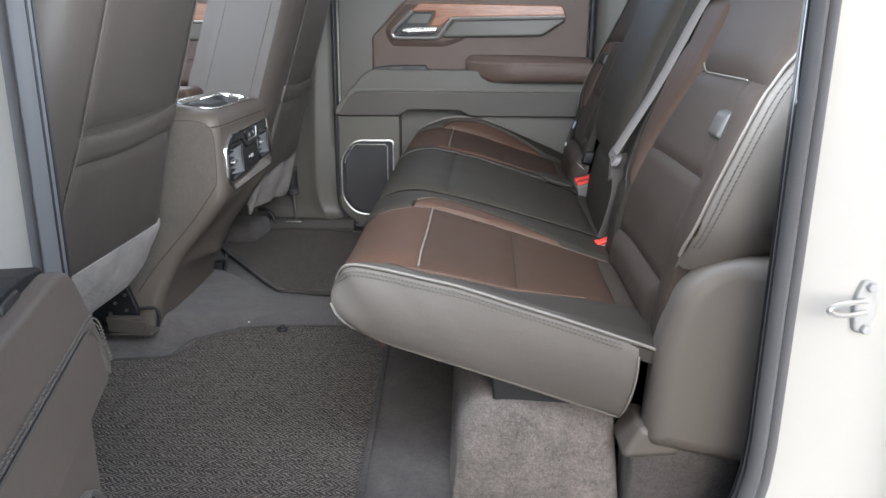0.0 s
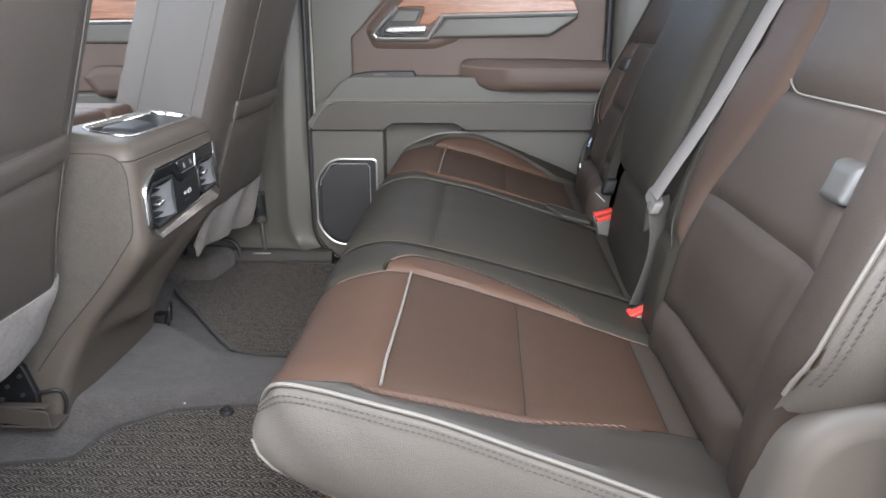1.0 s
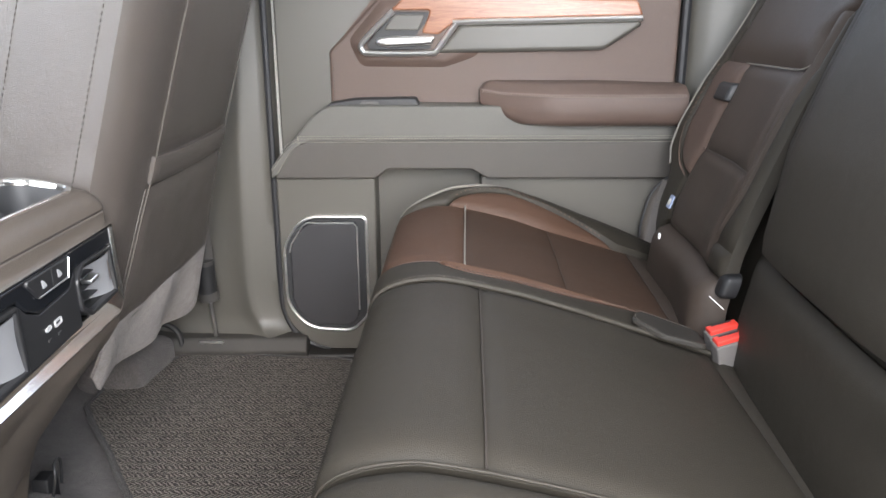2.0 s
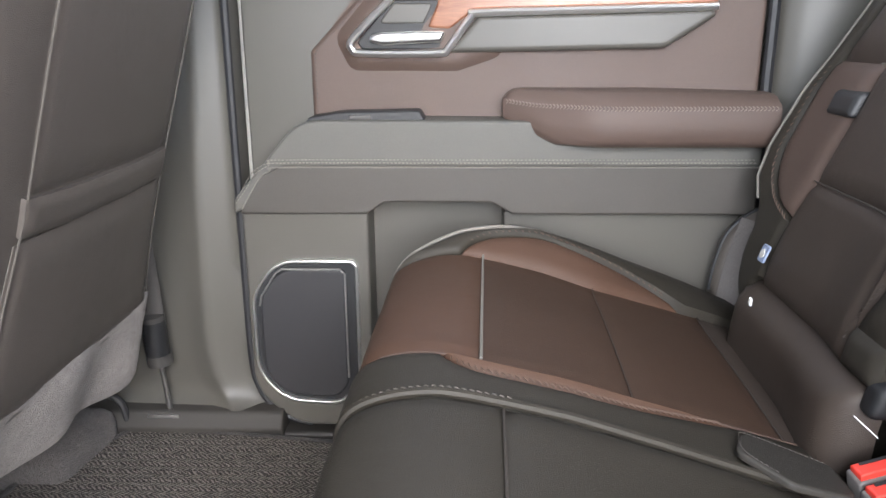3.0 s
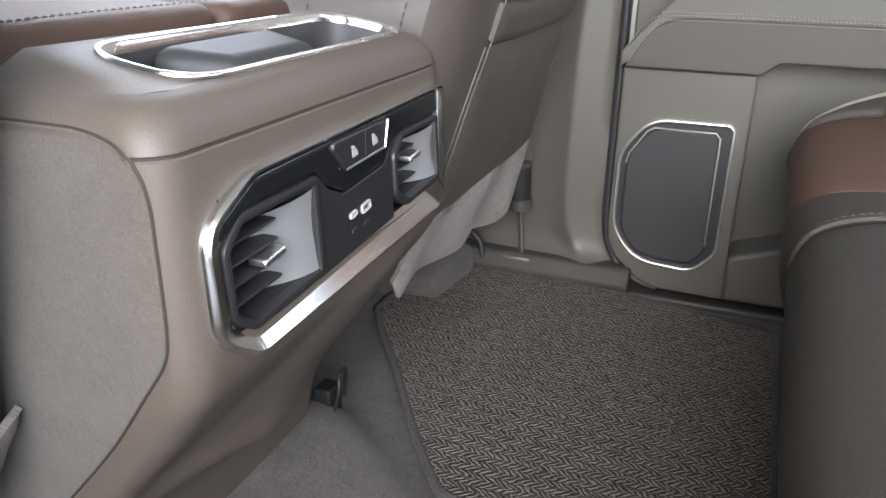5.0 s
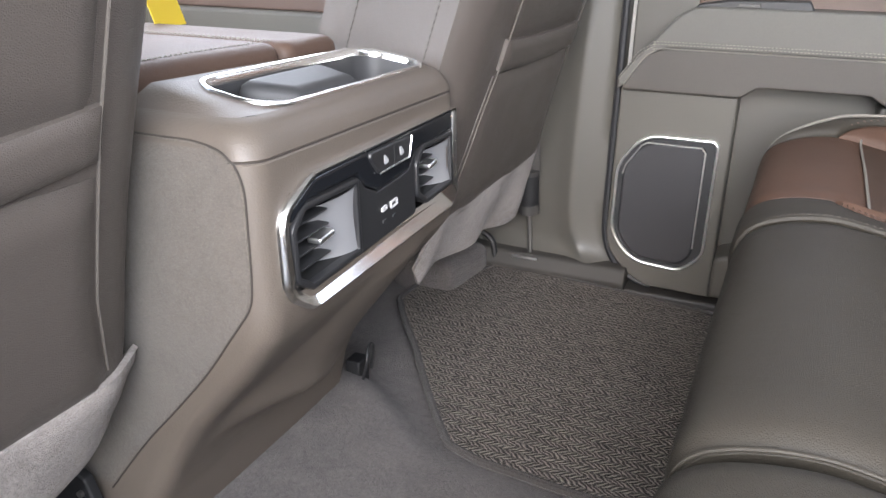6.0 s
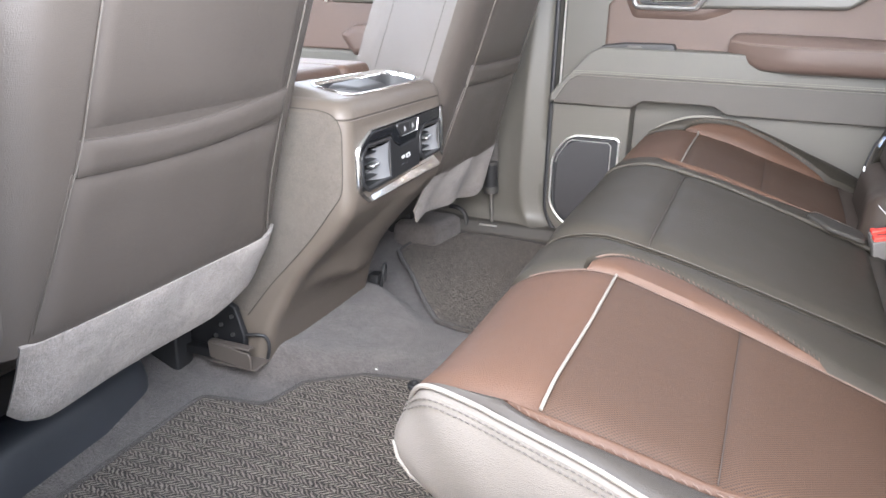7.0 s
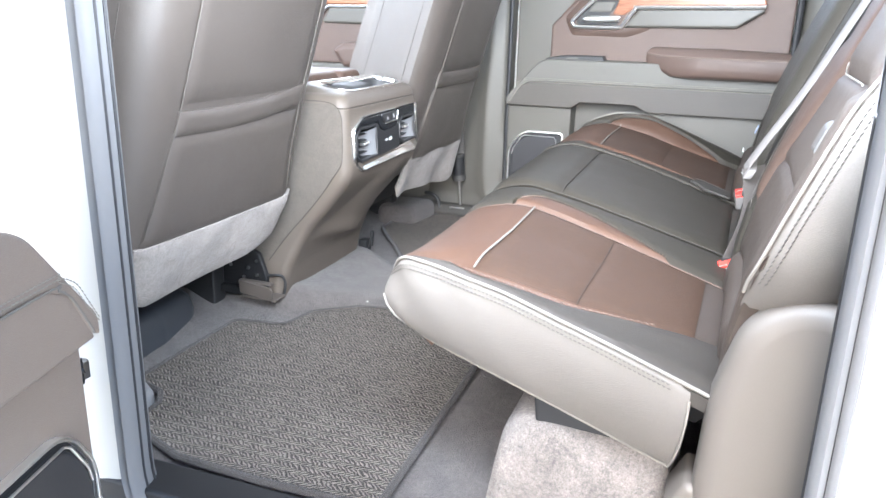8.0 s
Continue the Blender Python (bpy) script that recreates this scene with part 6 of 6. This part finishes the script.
    for sg in (-1, 1):
        poly = [Vector((p.x, p.z)) for p in edge] + [Vector((-0.70, 0.115)), Vector((-0.95, 0.115)), Vector((-1.10, 0.20)), Vector((-1.10, 0.4605)), Vector((-0.80, 0.4605))]
        LS = lambda p, d: Vector((p[0], side_y(p[0], p[1], sg) + sg * d, p[1]))
        bm = bmesh.new()
        # a fine grid keeps the panel on the bent side
        loops = [[LS(p, d) for p in poly] for d in (-0.003, 0.0002, 0.0012)] + [[LS(p, 0.0015) for p in inset(poly, 0.0015)]]
        stack(bm, loops, False, False)
        inner = [Vector((p.x, p.y)) for p in inset(poly, 0.0015)]
        zz = [0.115 + 0.347 * i / 60 for i in range(61)]
        cols = []
        for z in zz:
            cut = sorted(p.x + (q.x - p.x) * (z - p.y) / (q.y - p.y) for p, q in zip(inner, inner[1:] + inner[:1]) if (p.y > z) != (q.y > z))
            cols.append((cut[0], cut[-1]) if len(cut) > 1 else None)
        grid = []
        for z, cc in zip(zz, cols):
            if cc:
                grid.append([bm.verts.new(LS((cc[0] + (cc[1] - cc[0]) * (i / 40) ** 0.6, z), 0.0015)) for i in range(41)])
        for ga, gb in zip(grid, grid[1:]):
            for i in range(40):
                bm.faces.new((ga[i], ga[i + 1], gb[i + 1], gb[i]))
        part("side_panel", bm, SIDEFELT, c, "flocked taupe side panel")
        part("side_seam", tube([LS((p.x, p.z), 0.0004) for p in edge], 0.0011, 6), THREADDARK, c)
    belt_line = [v + Vector((0.0004, 0, 0)) for v in ring(0.448)[7:-7]]
    part("deck_seam", tube(belt_line, 0.0007, 6), THREADDARK, c)

    # rear control panel, let into the rear face
    def LV(p, d):
        return Vector((-0.4085 + d - 0.06 * max(0, p[1] - 0.36) - 3.0 * max(0, 1.494 - p[0]) ** 2, p[0], p[1]))
    fo = rounded([(1.514, 0.4285), (1.469, 0.408), (1.469, 0.338), (1.502, 0.3155), (1.786, 0.3195), (1.797, 0.331), (1.797, 0.4325)], [0.035, 0.028, 0.028, 0.026, 0.010, 0.004, 0.003], 7)
    fi = rounded([(1.520, 0.4240), (1.4795, 0.4035), (1.4815, 0.350), (1.512, 0.3285), (1.770, 0.3430), (1.791, 0.349), (1.792, 0.4290)], [0.034, 0.026, 0.022, 0.022, 0.010, 0.004, 0.003], 7)

    def mix(k):
        return [a.lerp(b, k) for a, b in zip(fo, fi)]
    pn = part("vent_panel", slab(inset(fo, 0.006), LV, -0.045, -0.036, 0.0), BLACKDEEP, c, "dark rear control panel in a bright frame")
    bm = bmesh.new()

    def sunk(p):
        # the lower bar slopes down towards the panel
        return min(max((0.352 - p.y) / 0.012, 0.0), 1.0)
    stack(bm, [[LV(p, d - e * sunk(p)) for p in q] for q, d, e in ((fo, -0.006, 0), (fo, 0.003, 0), (mix(0.10), 0.0055, 0), (mix(0.25), 0.0070, 0), (mix(0.9), 0.0045, 0.0075), (fi, 0.003, 0.008), (fi, -0.012, 0.002))], False, False)
    part("frame", bm, POLISHED, pn, "polished metal frame, wide along its lower edge", 30)
    band = rounded([(1.5205, 0.4232), (1.4820, 0.4045), (1.4835, 0.394), (1.510, 0.4075), (1.586, 0.4080), (1.598, 0.3950), (1.620, 0.3850), (1.684, 0.3895), (1.700, 0.4055), (1.7905, 0.4085), (1.7912, 0.4282)], [0.03, 0.012, 0.004, 0.01, 0.006, 0.01, 0.008, 0.008, 0.006, 0.002, 0.002], 4)
    part("upper_band", slab(band, LV, -0.03, 0.0035, 0.003), GLOSSBLACK, pn, "gloss black upper band")
    mid = rounded([(1.588, 0.4065), (1.581, 0.334), (1.697, 0.3400), (1.699, 0.4045), (1.685, 0.388), (1.620, 0.3835), (1.599, 0.393)], [0.003, 0.002, 0.002, 0.003, 0.008, 0.008, 0.008], 3)
    part("centre_plate", slab(mid, LV, -0.03, 0.0020, 0.001), SATINBLACK, pn, "satin black centre plate")
    for a, b, za, zb in ((1.4835, 1.5865, 0.332, 0.4065), (1.6985, 1.7905, 0.343, 0.4075)):
        ow = rounded([(a, za + 0.014), (a + 0.022, za), (b, za + 0.004), (b, zb), (a + 0.018, zb), (a, zb - 0.016)], [0.012, 0.012, 0.003, 0.004, 0.012, 0.012], 5)
        mouth = part("vent", rim(ow, LV, -0.03, 0.0042, 0.0065, 0.0025), SATINBLACK, pn, "air vent with slats, bright tab and pale cheek")
        iw = inset(ow, 0.006)
        bm = bmesh.new()
        stack(bm, [[LV(p, 0.002) for p in iw], [LV(p, -0.030) for p in inset(iw, 0.003)]], False, True)
        part("cavity", bm, BLACKDEEP, mouth)
        w = b - a
        # hollow cheek that runs from the mouth's edge back into the duct
        bm = bmesh.new()
        rows = []
        for j in range(9):
            k = j / 8
            y = b - 0.0062 - w * 0.42 * k
            d = 0.0016 - 0.020 * k ** 1.6
            top, low = zb - 0.008 - 0.010 * k, za + 0.010 - 0.002 * k
            rows.append([LV((y, low + (top - low) * i / 6), d - 0.003 * math.sin(math.pi * i / 6)) for i in range(7)])
        stack(bm, rows, False, False, False)
        part("cheek", bm, VENTGREY, mouth, "pale grey vent cheek")
        for k in range(4):
            z = za + 0.016 + 0.0125 * k
            part("slat", slab(rounded([(a + 0.008, z), (b - w * 0.40, z + 0.0025), (b - w * 0.40, z + 0.0043), (a + 0.008, z + 0.0018)], 0.0006, 2), LV, -0.022, -0.004, 0.0005), BLACK, mouth)
        ty, tz = a + 0.36 * w, za + 0.0335
        part("vent_tab", slab(rounded([(ty, tz), (ty + 0.22 * w, tz + 0.003), (ty + 0.22 * w, tz + 0.008), (ty, tz + 0.0055)], 0.002, 3), LV, -0.010, 0.003, 0.002), CHROME, mouth, "bright vent tab")
    bt = rounded([(1.606, 0.4235), (1.604, 0.418), (1.6195, 0.4005), (1.679, 0.4025), (1.687, 0.4240)], [0.003, 0.004, 0.004, 0.003, 0.002], 3)
    part("seat_heat_switch", slab(bt, LV, 0.0, 0.0065, 0.002), SATINBLACK, pn, "black seat heating buttons")
    part("switch_line", tube([LV(p, 0.0066) for p in ((1.6195, 0.4015), (1.6785, 0.4034), (1.6862, 0.4230))], 0.0010, 6), CHROME, pn)
    part("switch_split", tube([LV((1.6475, 0.403), 0.0066), LV((1.6495, 0.4225), 0.0066)], 0.0005, 4), BLACKDEEP, pn)
    for yy, zc in ((1.632, 0.4115), (1.6635, 0.4130)):
        part("icon", slab(rounded([(yy - 0.0035, zc - 0.004), (yy + 0.0045, zc - 0.003), (yy + 0.0035, zc), (yy - 0.001, zc + 0.0045), (yy - 0.004, zc + 0.0045)], 0.0008, 2), LV, 0.004, 0.0069, 0.0), ICON, pn, "white seat icon")
    for yy, w, hh in ((1.630, 0.010, 0.0045), (1.6495, 0.014, 0.0070)):
        port = part("usb_port", rim(rounded([(yy - w / 2, 0.364 - hh / 2), (yy + w / 2, 0.3655 - hh / 2), (yy + w / 2, 0.3655 + hh / 2), (yy - w / 2, 0.364 + hh / 2)], 0.0018, 3), LV, 0.0, 0.0034, 0.0016, 0.0005), ICON, pn, "pale usb socket")
        part("usb_mark", slab([(yy - 0.003, 0.351), (yy + 0.003, 0.3515), (yy + 0.003, 0.354), (yy - 0.003, 0.3535)], LV, 0.0, 0.0024, 0.0), BINGREY, port)
    # armrest lid ahead of the deck, in two cushions with pale stitching
    lid = part("armrest_lid", slab(rounded([(-0.556, 1.476), (-0.549, 1.690), (-1.05, 1.690), (-1.05, 1.476)], 0.024, 6), "xy", 0.45, 0.502, 0.014), LIDBROWN, c, "brown leather armrest lid")
    part("rear_cushion", slab(rounded([(-0.549, 1.693), (-0.549, 1.795), (-1.05, 1.795), (-1.05, 1.693)], 0.02, 6), "xy", 0.45, 0.501, 0.014), LIDBROWN, lid)
    part("stitching", stitches([Vector((-0.5665 - 0.004 * math.sin(i / 30 * math.pi), 1.49 + 0.19 * i / 30, 0.5022)) for i in range(31)], 0.004, 0.0025, 0.0008), THREAD, lid)
    for yy in (1.683, 1.700):
        part("stitching", stitches([Vector((-0.575 - 0.46 * i / 30, yy, 0.5022 - 0.001 * (yy > 1.69))) for i in range(31)], 0.004, 0.0025, 0.0008), THREAD, lid)


LIDBROWN = leather("leather_lid_brown", (0.085, 0.052, 0.037), 0.5, spec=0.35)
DUCT = plastic("duct_black", (0.045, 0.048, 0.055), 0.45)
CONSOLE = plastic("console_taupe", (0.096, 0.079, 0.064), 0.50, 620.0, 0.0008, 0.45, 0.10)
BINGREY = plastic("bin_grey", (0.034, 0.034, 0.035), 0.55)
VENTGREY = plastic("vent_grey", (0.16, 0.16, 0.165), 0.5)
SIDEFELT = fabric("console_side_flock", (0.082, 0.069, 0.056), 900.0, 0.12, 0.85, 0.0012, 0.5, 0.22)
SATINBLACK = plastic("satin_black", (0.020, 0.020, 0.021), 0.35, 1400.0, 0.0003, 0.2)
ICON = plastic("icon_grey", (0.35, 0.35, 0.35), 0.5)
BLACKDEEP = plastic("vent_black", (0.006, 0.006, 0.006), 0.7)
console()


def paper_sheet():
    s = thing("paper_sheet", (-0.66, 1.60, 0.497), "white printed paper sheet with a yellow edge on the armrest", "paper")
    part("sheet", slab([(-0.60, 1.565), (-0.60, 1.640), (-0.82, 1.665), (-0.82, 1.550)], "xy", 0.5006, 0.5016, 0.0), PAPER, s)
    part("card", slab([(1.775, 0.497), (1.828, 0.497), (1.828, 0.545), (1.775, 0.545)], lambda p, d: Vector((d - 0.4 * (p[1] - 0.497), p[0], p[1])), -0.80, -0.799, 0.0), YELLOW, s, "yellow card edge")


PAPER = plastic("paper_white", (0.78, 0.79, 0.80), 0.7)
YELLOW = plastic("card_yellow", (0.80, 0.58, 0.03), 0.6)
paper_sheet()


duct = thing("under_seat_duct", (-0.88, 1.14, 0.0), "black plastic air duct on the floor under the front seat", "air duct")
part("body", slab(rounded([(-1.12, 0.925), (-0.668, 0.925), (-0.680, 1.20), (-0.71, 1.34), (-1.12, 1.34)], [0.03, 0.05, 0.08, 0.05, 0.03], 6), "xy", -0.01, 0.082, 0.05), DUCT, duct)
part("seam_rib", tube([(-1.05 + 0.33 * i / 10, 1.12, 0.0815) for i in range(11)], 0.003, 6), DUCT, duct)
tagged(part("sill_corner", slab(rounded([(-0.605, 1.045), (-0.545, 1.008), (-0.533, 0.985), (-0.545, 0.950), (-0.605, 0.940)], 0.008, 4), "xy", -0.01, 0.030, 0.010), SEALGREY), "scuffed grey sill trim corner beside the mat", "sill trim", kind="structure")


def lint():
    rnd = random.Random(7)
    bm = bmesh.new()
    for k in range(26):
        x, y = (-0.397, 1.508) if k == 0 else (rnd.uniform(-0.66, -0.12), rnd.uniform(0.92, 1.56))
        z = 0.020 if k else 0.030
        r = 0.0028 if k == 0 else rnd.uniform(0.0007, 0.0016)
        m = pose(x, y, z if k else 0.028, rnd.uniform(0, 90), rnd.uniform(0, 90), 0)
        bmesh.ops.create_icosphere(bm, subdivisions=1, radius=r, matrix=m @ Matrix.Diagonal((1, 0.7, 0.4, 1)))
    for v in bm.verts:
        v.co.z = max(v.co.z - 0.012, 0.0125) if v.co.x > -0.39 or v.co.y < 1.5 else v.co.z
    tagged(part("lint", bm, PAINT), "pale crumbs and lint on mat and carpet", "lint", kind="stuff")


lint()
